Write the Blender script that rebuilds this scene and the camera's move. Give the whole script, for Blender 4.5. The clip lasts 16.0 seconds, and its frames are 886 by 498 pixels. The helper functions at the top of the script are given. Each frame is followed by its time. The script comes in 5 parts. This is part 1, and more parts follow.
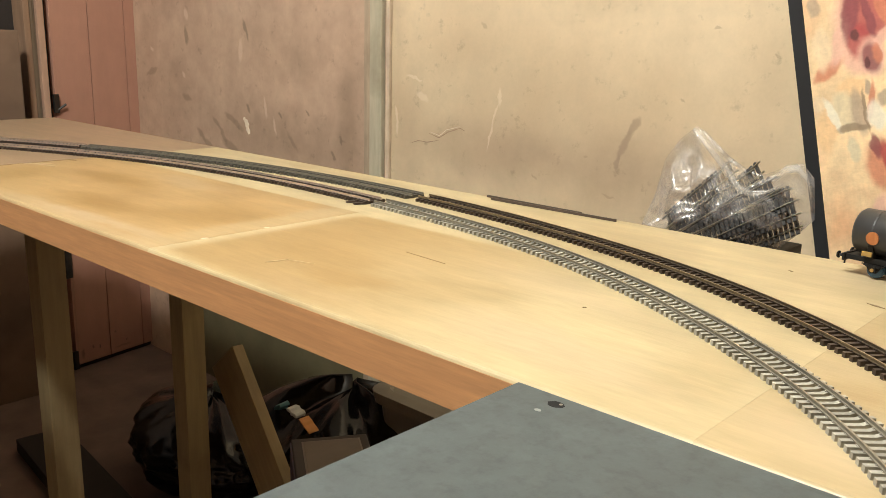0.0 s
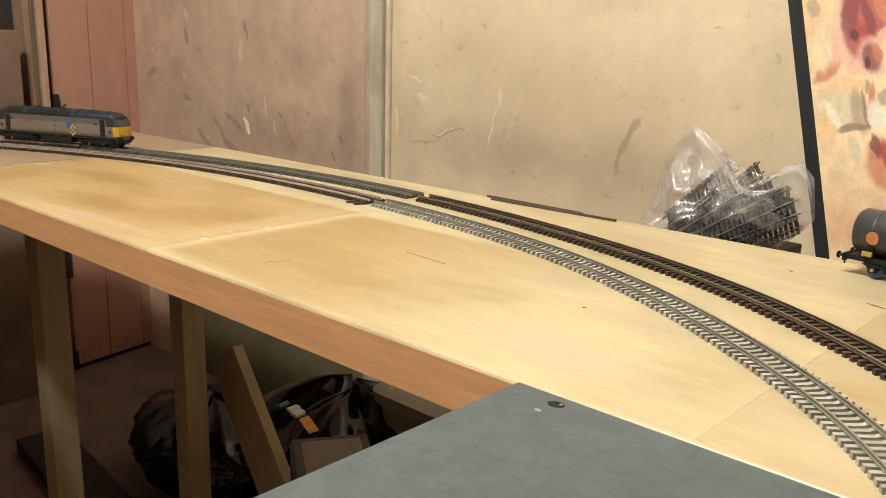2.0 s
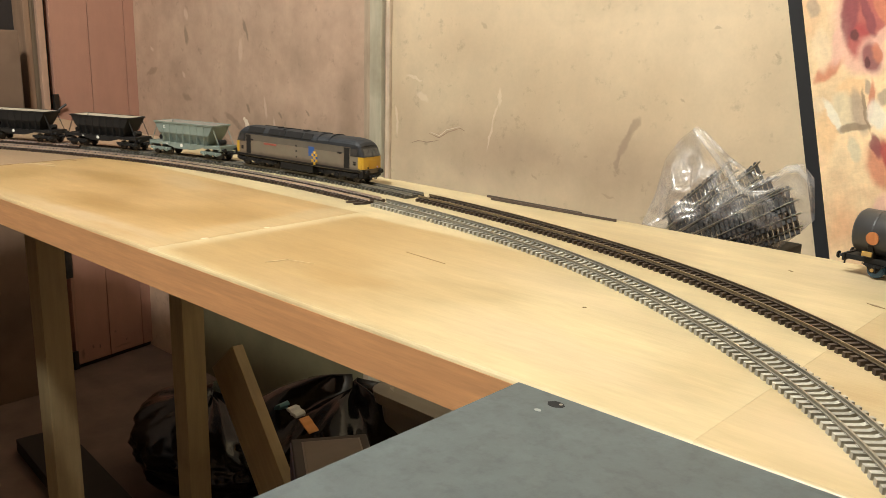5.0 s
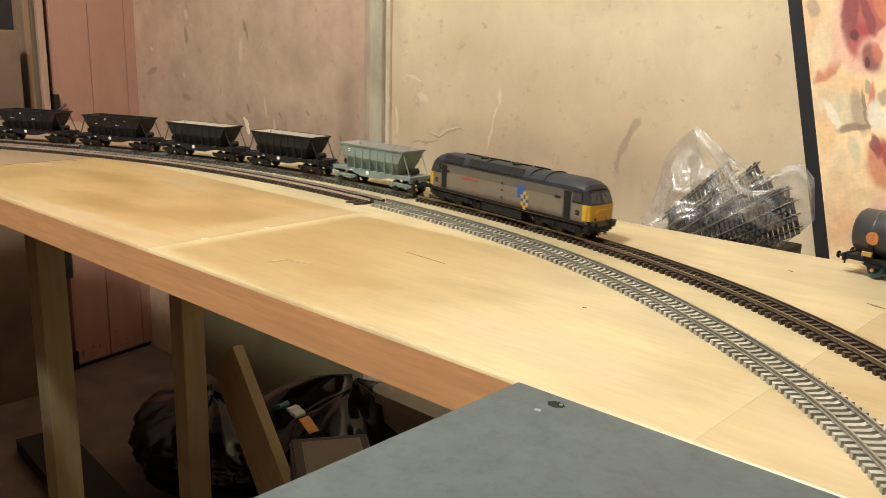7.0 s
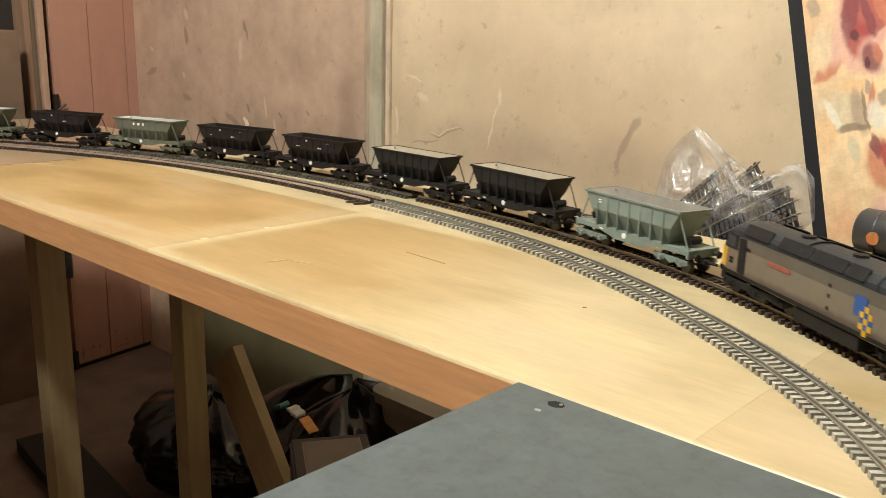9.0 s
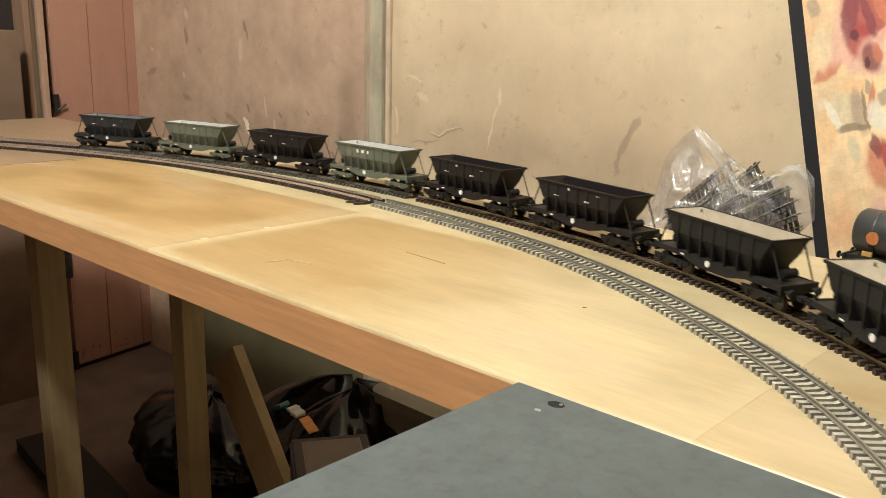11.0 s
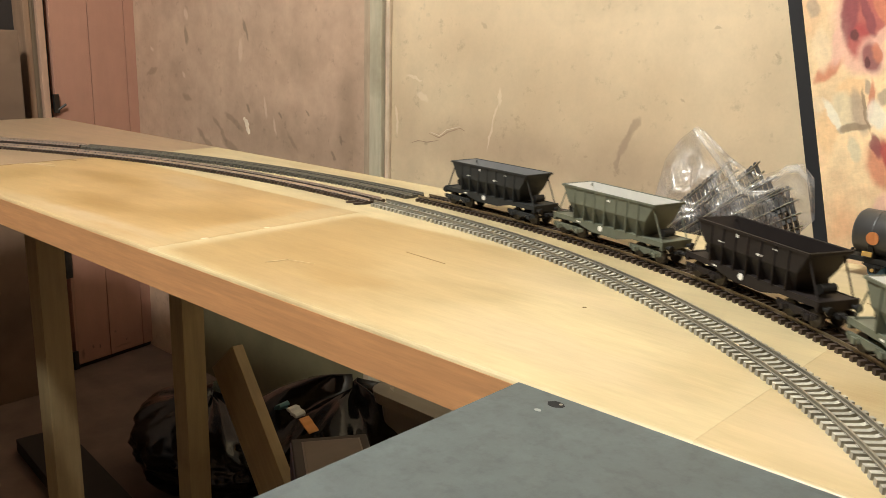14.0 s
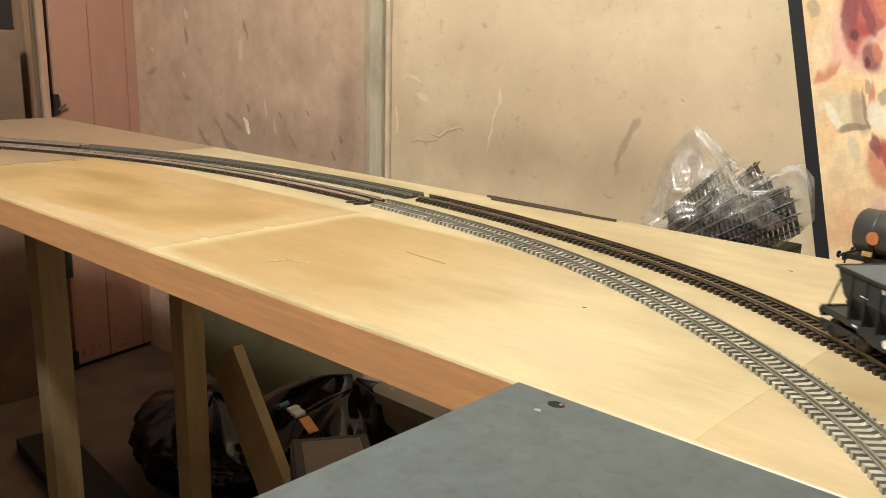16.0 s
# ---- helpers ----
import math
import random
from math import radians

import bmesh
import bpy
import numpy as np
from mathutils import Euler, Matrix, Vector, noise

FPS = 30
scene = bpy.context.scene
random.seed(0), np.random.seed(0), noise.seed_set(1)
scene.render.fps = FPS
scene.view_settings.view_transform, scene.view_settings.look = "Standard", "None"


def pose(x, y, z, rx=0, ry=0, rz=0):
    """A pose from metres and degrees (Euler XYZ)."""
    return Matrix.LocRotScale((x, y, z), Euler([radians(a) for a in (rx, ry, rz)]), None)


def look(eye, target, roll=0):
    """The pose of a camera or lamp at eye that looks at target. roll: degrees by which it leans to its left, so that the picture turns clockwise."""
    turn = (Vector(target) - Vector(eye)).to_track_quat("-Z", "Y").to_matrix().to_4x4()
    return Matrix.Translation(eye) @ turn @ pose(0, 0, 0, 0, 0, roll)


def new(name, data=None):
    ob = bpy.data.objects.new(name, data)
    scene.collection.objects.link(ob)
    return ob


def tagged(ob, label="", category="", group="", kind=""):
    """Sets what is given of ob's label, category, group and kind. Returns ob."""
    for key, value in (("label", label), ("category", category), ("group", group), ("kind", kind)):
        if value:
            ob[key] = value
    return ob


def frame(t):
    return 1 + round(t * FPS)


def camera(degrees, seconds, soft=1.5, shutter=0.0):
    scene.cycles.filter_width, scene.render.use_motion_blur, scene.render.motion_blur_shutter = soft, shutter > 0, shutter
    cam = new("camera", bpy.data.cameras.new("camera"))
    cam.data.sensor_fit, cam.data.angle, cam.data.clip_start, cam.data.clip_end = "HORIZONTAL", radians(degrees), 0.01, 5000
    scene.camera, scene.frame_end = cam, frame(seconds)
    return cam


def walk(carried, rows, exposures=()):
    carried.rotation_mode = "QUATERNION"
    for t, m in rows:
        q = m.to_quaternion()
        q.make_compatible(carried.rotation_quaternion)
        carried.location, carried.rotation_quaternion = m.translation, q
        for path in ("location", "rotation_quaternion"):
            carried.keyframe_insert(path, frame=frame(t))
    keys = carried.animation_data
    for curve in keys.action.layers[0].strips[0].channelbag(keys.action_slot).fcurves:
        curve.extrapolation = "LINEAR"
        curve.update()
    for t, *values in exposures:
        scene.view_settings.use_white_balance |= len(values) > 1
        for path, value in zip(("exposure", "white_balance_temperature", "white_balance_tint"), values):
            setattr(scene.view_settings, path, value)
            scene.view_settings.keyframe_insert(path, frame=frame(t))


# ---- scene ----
TOP = 0.70            # height of the baseboard's upper face
SECONDS = 16.0

cam = camera(54.75, SECONDS, soft=0.8, shutter=0.4)
EYE = Vector((0.2589, -0.3378, TOP + 0.177))
VIEW = look(EYE, EYE + Vector((-0.65731, 0.71482, -0.23869)), 1.47)
walk(cam, [(0.0, VIEW), (SECONDS, VIEW)], exposures=[(0.0, 0.0), (SECONDS, 0.0)])


# ---- light ----
world = bpy.data.worlds.new("world")
scene.world = world
world.use_nodes = True
world.node_tree.nodes["Background"].inputs[0].default_value = (1.0, 0.85, 0.65, 1)
world.node_tree.nodes["Background"].inputs[1].default_value = 0.004
bulb = bpy.data.lights.new("ceiling_bulb_light", "POINT")
bulb.energy, bulb.color, bulb.shadow_soft_size = 150, (0.98, 1.0, 0.975), 0.09
new("ceiling_bulb_light", bulb).location = (-0.34, -0.58, 2.15)


# ---- materials ----
def mat(name, colour, rough=0.6, metal=0.0, vary=0.15, scale=20.0, bump=0.0, bump_scale=200.0, stretch=(1, 1, 1),
        dark=None, spots=0.0, spot_scale=6.0, island=False, coat=0.0):
    """A procedural material: a base colour varied at two scales, stains of another colour, fine relief."""
    m = bpy.data.materials.new(name)
    m.use_nodes = True
    t = m.node_tree
    n, l = t.nodes, t.links
    b = n["Principled BSDF"]
    b.inputs["Metallic"].default_value = metal
    b.inputs["Roughness"].default_value = rough
    b.inputs["Coat Weight"].default_value = coat
    co = n.new("ShaderNodeTexCoord")
    mp = n.new("ShaderNodeMapping")
    mp.inputs["Scale"].default_value = stretch
    l.new(co.outputs["Object"], mp.inputs["Vector"])
    big = n.new("ShaderNodeTexNoise")
    big.inputs["Scale"].default_value = scale
    big.inputs["Detail"].default_value = 6
    big.inputs["Roughness"].default_value = 0.6
    l.new(mp.outputs[0], big.inputs["Vector"])
    ramp = n.new("ShaderNodeValToRGB")
    lo = [c * (1 - vary) for c in colour]
    hi = [min(1, c * (1 + vary)) for c in colour]
    ramp.color_ramp.elements[0].position, ramp.color_ramp.elements[1].position = 0.3, 0.7
    ramp.color_ramp.elements[0].color, ramp.color_ramp.elements[1].color = (*lo, 1), (*hi, 1)
    l.new(big.outputs[0], ramp.inputs[0])
    out = ramp.outputs[0]
    if dark:
        sp = n.new("ShaderNodeTexNoise")
        sp.inputs["Scale"].default_value = spot_scale
        sp.inputs["Detail"].default_value = 5
        l.new(co.outputs["Object"], sp.inputs["Vector"])
        r2 = n.new("ShaderNodeValToRGB")
        r2.color_ramp.elements[0].position, r2.color_ramp.elements[1].position = 0.5, 0.72
        r2.color_ramp.elements[0].color, r2.color_ramp.elements[1].color = (0, 0, 0, 1), (spots, spots, spots, 1)
        l.new(sp.outputs[0], r2.inputs[0])
        mx = n.new("ShaderNodeMix")
        mx.data_type = "RGBA"
        mx.inputs[7].default_value = (*dark, 1)
        l.new(r2.outputs[0], mx.inputs[0])
        l.new(out, mx.inputs[6])
        out = mx.outputs[2]
    if island:
        oi = n.new("ShaderNodeObjectInfo")
        hv = n.new("ShaderNodeHueSaturation")
        mr = n.new("ShaderNodeMapRange")
        mr.inputs[3].default_value, mr.inputs[4].default_value = 0.75, 1.2
        l.new(oi.outputs["Random"], mr.inputs[0])
        l.new(mr.outputs[0], hv.inputs["Value"])
        l.new(out, hv.inputs["Color"])
        out = hv.outputs[0]
    l.new(out, b.inputs["Base Color"])
    if bump:
        fine = n.new("ShaderNodeTexNoise")
        fine.inputs["Scale"].default_value = bump_scale
        fine.inputs["Detail"].default_value = 4
        l.new(mp.outputs[0], fine.inputs["Vector"])
        bp = n.new("ShaderNodeBump")
        bp.inputs["Strength"].default_value = bump
        bp.inputs["Distance"].default_value = 0.002
        l.new(fine.outputs[0], bp.inputs["Height"])
        l.new(bp.outputs[0], b.inputs["Normal"])
    return m


M_PLY = mat("plywood", (0.485, 0.395, 0.225), 0.40, vary=0.13, scale=4, bump=0.05, bump_scale=60, stretch=(2.5, 9, 2), dark=(0.30, 0.20, 0.085), spots=0.55, spot_scale=3.2)
M_PLY_DARK = mat("aged_plywood", (0.43, 0.288, 0.125), 0.38, vary=0.08, scale=4, bump=0.05, bump_scale=60, stretch=(2.5, 9, 2), dark=(0.27, 0.165, 0.065), spots=0.65, spot_scale=5)
M_PLY_GREY = mat("grimy_plywood", (0.325, 0.225, 0.135), 0.35, vary=0.12, scale=5, bump=0.05, bump_scale=60, stretch=(2.0, 14, 2), dark=(0.26, 0.18, 0.11), spots=0.6, spot_scale=6)
M_FASCIA = mat("fascia_timber", (0.52, 0.272, 0.120), 0.45, vary=0.10, scale=6, bump=0.06, bump_scale=60, stretch=(1.5, 10, 25))
M_GREY = mat("grey_paint", (0.070, 0.085, 0.084), 0.6, vary=0.14, scale=60, bump=0.1, bump_scale=250, dark=(0.070, 0.084, 0.084), spots=0.7)
M_TIMBER = mat("green_timber", (0.29, 0.225, 0.112), 0.6, vary=0.16, scale=7, bump=0.1, bump_scale=60, stretch=(14, 14, 1.2), dark=(0.10, 0.05, 0.02), spots=0.4, spot_scale=9)
M_WALL = mat("plaster", (0.665, 0.530, 0.340), 0.8, vary=0.10, scale=6, bump=0.15, bump_scale=35, dark=(0.44, 0.325, 0.20), spots=0.8, spot_scale=3.0)
M_PINK = mat("pink_paint", (0.41, 0.215, 0.148), 0.6, vary=0.07, scale=8, bump=0.1, bump_scale=60, dark=(0.45, 0.24, 0.16), spots=0.5, spot_scale=7)
M_TRIM = mat("brown_trim", (0.25, 0.155, 0.095), 0.6, vary=0.15, scale=8, bump=0.08, bump_scale=60, stretch=(8, 8, 1))
M_FLOOR = mat("concrete", (0.19, 0.135, 0.105), 0.8, vary=0.22, scale=9, bump=0.25, bump_scale=50, dark=(0.13, 0.085, 0.06), spots=0.7, spot_scale=5)
M_CEIL = mat("ceiling_paint", (0.36, 0.32, 0.26), 0.8, vary=0.05, scale=5)
M_BLACK = mat("black_paint", (0.009, 0.009, 0.010), 0.7, vary=0.2, scale=15, bump=0.05)
# near-black brown of the west wall, threshold and floor slab
M_DARK = mat("near_black_brown", (0.022, 0.016, 0.013), 0.8, vary=0.3, scale=9)
M_RAIL = mat("rail_steel", (0.34, 0.285, 0.205), 0.30, metal=0.9, vary=0.12, scale=60)
# paler rail steel whose colour carries the highlights of the far rails
M_RAIL_BRIGHT = mat("sheen_rail", (0.88, 0.76, 0.66), 0.36, metal=0.9, vary=0.1, scale=60)
M_RAIL_GREY = mat("rail_grey", (0.30, 0.28, 0.23), 0.40, metal=0.7, vary=0.12, scale=60)
M_BROWN_SLEEPER = mat("brown_sleeper", (0.048, 0.032, 0.024), 0.5, vary=0.25, scale=150, island=True)
M_GREY_SLEEPER = mat("weathered_sleeper", (0.085, 0.080, 0.066), 0.6, vary=0.25, scale=150, island=True)
M_CONCRETE_SLEEPER = mat("concrete_sleeper", (0.335, 0.320, 0.265), 0.55, vary=0.12, scale=150, island=True)


def blots(m, items, plane, wobble=0.03, scale=22, edge=(0.72, 1.12)):
    """Lay soft irregular blots of colour over a material: (a, b, ra, rb, tilt, colour, amount) in the plane xz or xy of the object."""
    n, l = m.node_tree.nodes, m.node_tree.links
    base = n["Principled BSDF"].inputs["Base Color"]
    out = base.links[0].from_socket
    up = plane == "xz"
    co = n.new("ShaderNodeTexCoord")
    wob = n.new("ShaderNodeTexNoise")
    wob.inputs["Scale"].default_value, wob.inputs["Detail"].default_value = scale, 5
    l.new(co.outputs["Object"], wob.inputs["Vector"])
    off = n.new("ShaderNodeVectorMath")
    off.operation = "MULTIPLY_ADD"
    off.inputs[1].default_value, off.inputs[2].default_value = (wobble,) * 3, (-wobble / 2,) * 3
    l.new(wob.outputs["Color"], off.inputs[0])
    add = n.new("ShaderNodeVectorMath")
    l.new(co.outputs["Object"], add.inputs[0])
    l.new(off.outputs[0], add.inputs[1])
    for a, b, ra, rb, tilt, col, amount in items:
        mp = n.new("ShaderNodeMapping")
        mp.vector_type = "TEXTURE"
        mp.inputs["Location"].default_value = (a, 0, b) if up else (a, b, 0)
        mp.inputs["Rotation"].default_value = (0, -radians(tilt), 0) if up else (0, 0, radians(tilt))
        mp.inputs["Scale"].default_value = (ra, 1e4, rb) if up else (ra, rb, 1e4)
        l.new(add.outputs[0], mp.inputs["Vector"])
        ln = n.new("ShaderNodeVectorMath")
        ln.operation = "LENGTH"
        l.new(mp.outputs[0], ln.inputs[0])
        mr = n.new("ShaderNodeMapRange")
        mr.interpolation_type = "SMOOTHSTEP"
        for i, v in enumerate((edge[0], edge[1], amount, 0.0)):
            mr.inputs[1 + i].default_value = v
        l.new(ln.outputs["Value"], mr.inputs[0])
        mx = n.new("ShaderNodeMix")
        mx.data_type = "RGBA"
        mx.inputs[7].default_value = (*col, 1)
        l.new(mr.outputs[0], mx.inputs[0])
        l.new(out, mx.inputs[6])
        out = mx.outputs[2]
    l.new(out, base)
    return m


def stained_panel(m, x0, x1, y0, y1, colour, amount, soft=0.012, wobble=0.012, fade=None):
    """A stain with straight soft edges in the object's xy plane; fade = (x where it is full, x where it is gone)."""
    n, l = m.node_tree.nodes, m.node_tree.links
    base = n["Principled BSDF"].inputs["Base Color"]
    out = base.links[0].from_socket
    co, ns, off, add, sep = (n.new("ShaderNode" + k) for k in ("TexCoord", "TexNoise", "VectorMath", "VectorMath", "SeparateXYZ"))
    ns.inputs["Scale"].default_value, ns.inputs["Detail"].default_value = 14, 6
    off.operation = "MULTIPLY_ADD"
    off.inputs[1].default_value, off.inputs[2].default_value = (wobble,) * 3, (-wobble / 2,) * 3
    l.new(co.outputs["Object"], ns.inputs["Vector"])
    l.new(ns.outputs["Color"], off.inputs[0])
    l.new(co.outputs["Object"], add.inputs[0])
    l.new(off.outputs[0], add.inputs[1])
    l.new(add.outputs[0], sep.inputs[0])
    edges = [(0, x0 - soft, x0 + soft), (0, x1 + soft, x1 - soft), (1, y0 - soft, y0 + soft), (1, y1 + soft * 0.5, y1 - soft * 0.5)]
    if fade:
        edges.append((0, fade[1], fade[0]))
    value = None
    for axis, a, b in edges:
        mr = n.new("ShaderNodeMapRange")
        mr.interpolation_type = "SMOOTHSTEP"
        flip = a > b
        for i, v in enumerate((min(a, b), max(a, b), 1.0 if flip else 0.0, 0.0 if flip else 1.0)):
            mr.inputs[1 + i].default_value = v
        l.new(sep.outputs[axis], mr.inputs[0])
        mm = n.new("ShaderNodeMath")
        mm.operation = "MULTIPLY"
        l.new(mr.outputs[0], mm.inputs[0])
        if value is None:
            mm.inputs[1].default_value = amount
        else:
            l.new(value, mm.inputs[1])
        value = mm.outputs[0]
    mx = n.new("ShaderNodeMix")
    mx.data_type = "RGBA"
    mx.inputs[7].default_value = (*colour, 1)
    l.new(value, mx.inputs[0])
    l.new(out, mx.inputs[6])
    l.new(mx.outputs[2], base)


def mottle(m, scale, lo, hi, stretch=(1, 1, 1), detail=8, span=(0.32, 0.68)):
    """Uneven tone over a material, by noise of a given grain."""
    n, l = m.node_tree.nodes, m.node_tree.links
    base = n["Principled BSDF"].inputs["Base Color"]
    out = base.links[0].from_socket
    co, mp, ns, mr, hv = (n.new("ShaderNode" + k) for k in ("TexCoord", "Mapping", "TexNoise", "MapRange", "HueSaturation"))
    mp.inputs["Scale"].default_value = stretch
    ns.inputs["Scale"].default_value, ns.inputs["Detail"].default_value, ns.inputs["Roughness"].default_value = scale, detail, 0.65
    for i, v in enumerate((*span, lo, hi)):
        mr.inputs[1 + i].default_value = v
    l.new(co.outputs["Object"], mp.inputs["Vector"])
    l.new(mp.outputs[0], ns.inputs["Vector"])
    l.new(ns.outputs[0], mr.inputs[0])
    l.new(mr.outputs[0], hv.inputs["Value"])
    l.new(out, hv.inputs["Color"])
    l.new(hv.outputs[0], base)
    return m


OLD_GLUE, PALE_WOOD = (0.25, 0.145, 0.038), (0.48, 0.385, 0.245)
blots(M_PLY, [(-0.215, 0.072, 0.055, 0.024, 10, OLD_GLUE, 0.60), (-0.275, 0.100, 0.075, 0.040, 0, OLD_GLUE, 0.42), (-0.140, 0.105, 0.060, 0.040, 20, OLD_GLUE, 0.24),
              (-0.340, 0.125, 0.045, 0.075, 0, OLD_GLUE, 0.30), (-0.345, 0.210, 0.045, 0.020, 5, OLD_GLUE, 0.32), (-0.020, 0.060, 0.11, 0.035, -8, PALE_WOOD, 0.5),
              (0.065, 0.110, 0.030, 0.090, 0, OLD_GLUE, 0.14), (-0.10, 0.17, 0.10, 0.03, -15, PALE_WOOD, 0.35), (-0.25, 0.03, 0.10, 0.015, 0, PALE_WOOD, 0.4), (0.07, 0.36, 0.06, 0.03, -20, PALE_WOOD, 0.4),
              (-0.60, 0.40, 0.20, 0.02, 0, OLD_GLUE, 0.2)], "xy", 0.04, 18, (0.45, 1.1))
blots(M_PLY_DARK, [(-0.48, 0.12, 0.08, 0.07, 0, OLD_GLUE, 0.52), (-0.60, 0.075, 0.12, 0.030, 5, OLD_GLUE, 0.55), (-0.74, 0.150, 0.12, 0.035, -5, OLD_GLUE, 0.55), (-0.66, 0.205, 0.10, 0.025, 0, PALE_WOOD, 0.3),
                   (-0.86, 0.090, 0.06, 0.060, 0, OLD_GLUE, 0.35), (-0.55, 0.025, 0.25, 0.014, 0, PALE_WOOD, 0.6), (-0.42, 0.20, 0.03, 0.04, 0, PALE_WOOD, 0.3)], "xy", 0.07, 10, (0.2, 1.15))
blots(M_GREY, [(0.16, -0.13, 0.05, 0.03, 20, (0.115, 0.132, 0.130), 0.35), (0.10, -0.05, 0.03, 0.05, 0, (0.066, 0.076, 0.076), 0.35), (0.04, -0.12, 0.03, 0.05, 30, (0.066, 0.076, 0.076), 0.3), (0.20, -0.04, 0.04, 0.02, 0, (0.11, 0.128, 0.125), 0.4)], "xy", 0.05, 25, (0.1, 1.2))

M_PLY_TAN = mat("yellowed_plywood", (0.45, 0.352, 0.195), 0.40, vary=0.10, scale=4, bump=0.05, bump_scale=60, stretch=(2.5, 9, 2), dark=(0.30, 0.195, 0.075), spots=0.5, spot_scale=7)
blots(M_PLY_TAN, [(0.16, 0.05, 0.07, 0.03, -10, PALE_WOOD, 0.45), (0.15, 0.13, 0.05, 0.03, 10, OLD_GLUE, 0.22), (0.22, 0.20, 0.06, 0.05, 0, OLD_GLUE, 0.2), (0.14, 0.36, 0.05, 0.03, 0, PALE_WOOD, 0.4)], "xy", 0.06, 12, (0.2, 1.15))
stained_panel(M_PLY, -0.383, 0.02, 0.012, 0.236, (0.36, 0.235, 0.092), 0.85, fade=(-0.32, -0.02))
stained_panel(M_PLY_DARK, -0.43, -0.395, 0.0, 0.30, (0.43, 0.325, 0.17), 0.7, soft=0.010)
stained_panel(M_PLY_DARK, -0.93, -0.39, 0.0, 0.020, (0.45, 0.34, 0.19), 0.6, soft=0.008)
for _m in (M_PLY, M_PLY_DARK, M_PLY_TAN, M_PLY_GREY):
    mottle(_m, 9, 0.90, 1.05, (1.4, 5, 1))
    mottle(_m, 40, 0.95, 1.03, (0.7, 6, 1), span=(0.36, 0.64))
mottle(M_GREY, 110, 0.80, 1.04, detail=4, span=(0.30, 0.52))
mottle(M_GREY, 18, 0.88, 1.06)
mottle(M_FASCIA, 9, 0.88, 1.10, (1.2, 10, 16))
mottle(M_FASCIA, 60, 0.92, 1.04, (0.6, 6, 10))
blots(M_PINK, [(-0.222, 0.040, 0.007, 0.016, 0, (0.10, 0.06, 0.04), 0.6), (-0.190, 0.052, 0.004, 0.006, 0, (0.10, 0.06, 0.04), 0.7), (-0.170, 0.048, 0.003, 0.007, 0, (0.10, 0.06, 0.04), 0.8), (-0.120, 0.075, 0.004, 0.004, 0, (0.12, 0.07, 0.05), 0.6), (-0.10, 0.03, 0.03, 0.004, 0, (0.16, 0.10, 0.07), 0.5), (-0.085, 0.045, 0.003, 0.004, 0, (0.12, 0.07, 0.05), 0.6), (-0.235, 0.3, 0.004, 0.5, 0, (0.22, 0.12, 0.08), 0.35)], "xz", 0.012, 60, (0.3, 1.2))
mottle(M_PINK, 14, 0.93, 1.03, (2, 2, 0.6))


# ---- mesh helpers ----
def part(name, bm, material, parent=None, label="", smooth=False):
    me = bpy.data.meshes.new(name)
    bm.to_mesh(me)
    bm.free()
    for mm in material if isinstance(material, (list, tuple)) else [material]:
        me.materials.append(mm)
    if smooth:
        for p in me.polygons:
            p.use_smooth = True
    ob = new(name, me)
    if parent:
        ob.parent = parent
    if label:
        ob["label"] = label
    return ob


def box(bm, x0, x1, y0, y1, z0, z1, bevel=0.0, m=None, mi=0):
    vs = [bm.verts.new((x, y, z)) for x in (x0, x1) for y in (y0, y1) for z in (z0, z1)]
    fs = [bm.faces.new([vs[i] for i in f]) for f in
          ((0, 1, 3, 2), (4, 6, 7, 5), (0, 4, 5, 1), (2, 3, 7, 6), (0, 2, 6, 4), (1, 5, 7, 3))]
    for f in fs:
        f.material_index = mi
    if bevel:
        es = list({e for f in fs for e in f.edges})
        r = bmesh.ops.bevel(bm, geom=es, offset=bevel, segments=2, affect="EDGES", profile=0.7)
        for f in r["faces"]:
            f.material_index = mi
        vs = list({v for f in r["faces"] for v in f.verts} | {v for v in vs if v.is_valid})
    if m is not None:
        bmesh.ops.transform(bm, matrix=m, verts=vs)
    return vs


def boxed(name, dims, material, parent=None, bevel=0.0, label="", m=None):
    bm = bmesh.new()
    box(bm, *dims, bevel=bevel)
    ob = part(name, bm, material, parent, label)
    if m is not None:
        ob.matrix_basis = m
    return ob


def prism(bm, outline, axis, a, b, mi=0):
    """Extrude a closed outline of 2D points along an axis from a to b."""
    def p3(p, v):
        return {"x": (v, p[0], p[1]), "y": (p[0], v, p[1]), "z": (p[0], p[1], v)}[axis]
    va = [bm.verts.new(p3(p, a)) for p in outline]
    vb = [bm.verts.new(p3(p, b)) for p in outline]
    fs = [bm.faces.new(va), bm.faces.new(vb[::-1])]
    for i in range(len(outline)):
        j = (i + 1) % len(outline)
        fs.append(bm.faces.new((va[i], vb[i], vb[j], va[j])))
    for f in fs:
        f.material_index = mi
    bmesh.ops.recalc_face_normals(bm, faces=fs)
    return va + vb


def loft(bm, rings, closed=True, caps=True, mi=0):
    vr = [[bm.verts.new(p) for p in r] for r in rings]
    fs = []
    k = len(rings[0])
    for a, b in zip(vr, vr[1:]):
        for i in range(k if closed else k - 1):
            j = (i + 1) % k
            fs.append(bm.faces.new((a[i], a[j], b[j], b[i])))
    if caps:
        fs += [bm.faces.new(vr[0][::-1]), bm.faces.new(vr[-1])]
    for f in fs:
        f.material_index = mi
    bmesh.ops.recalc_face_normals(bm, faces=fs)
    return vr


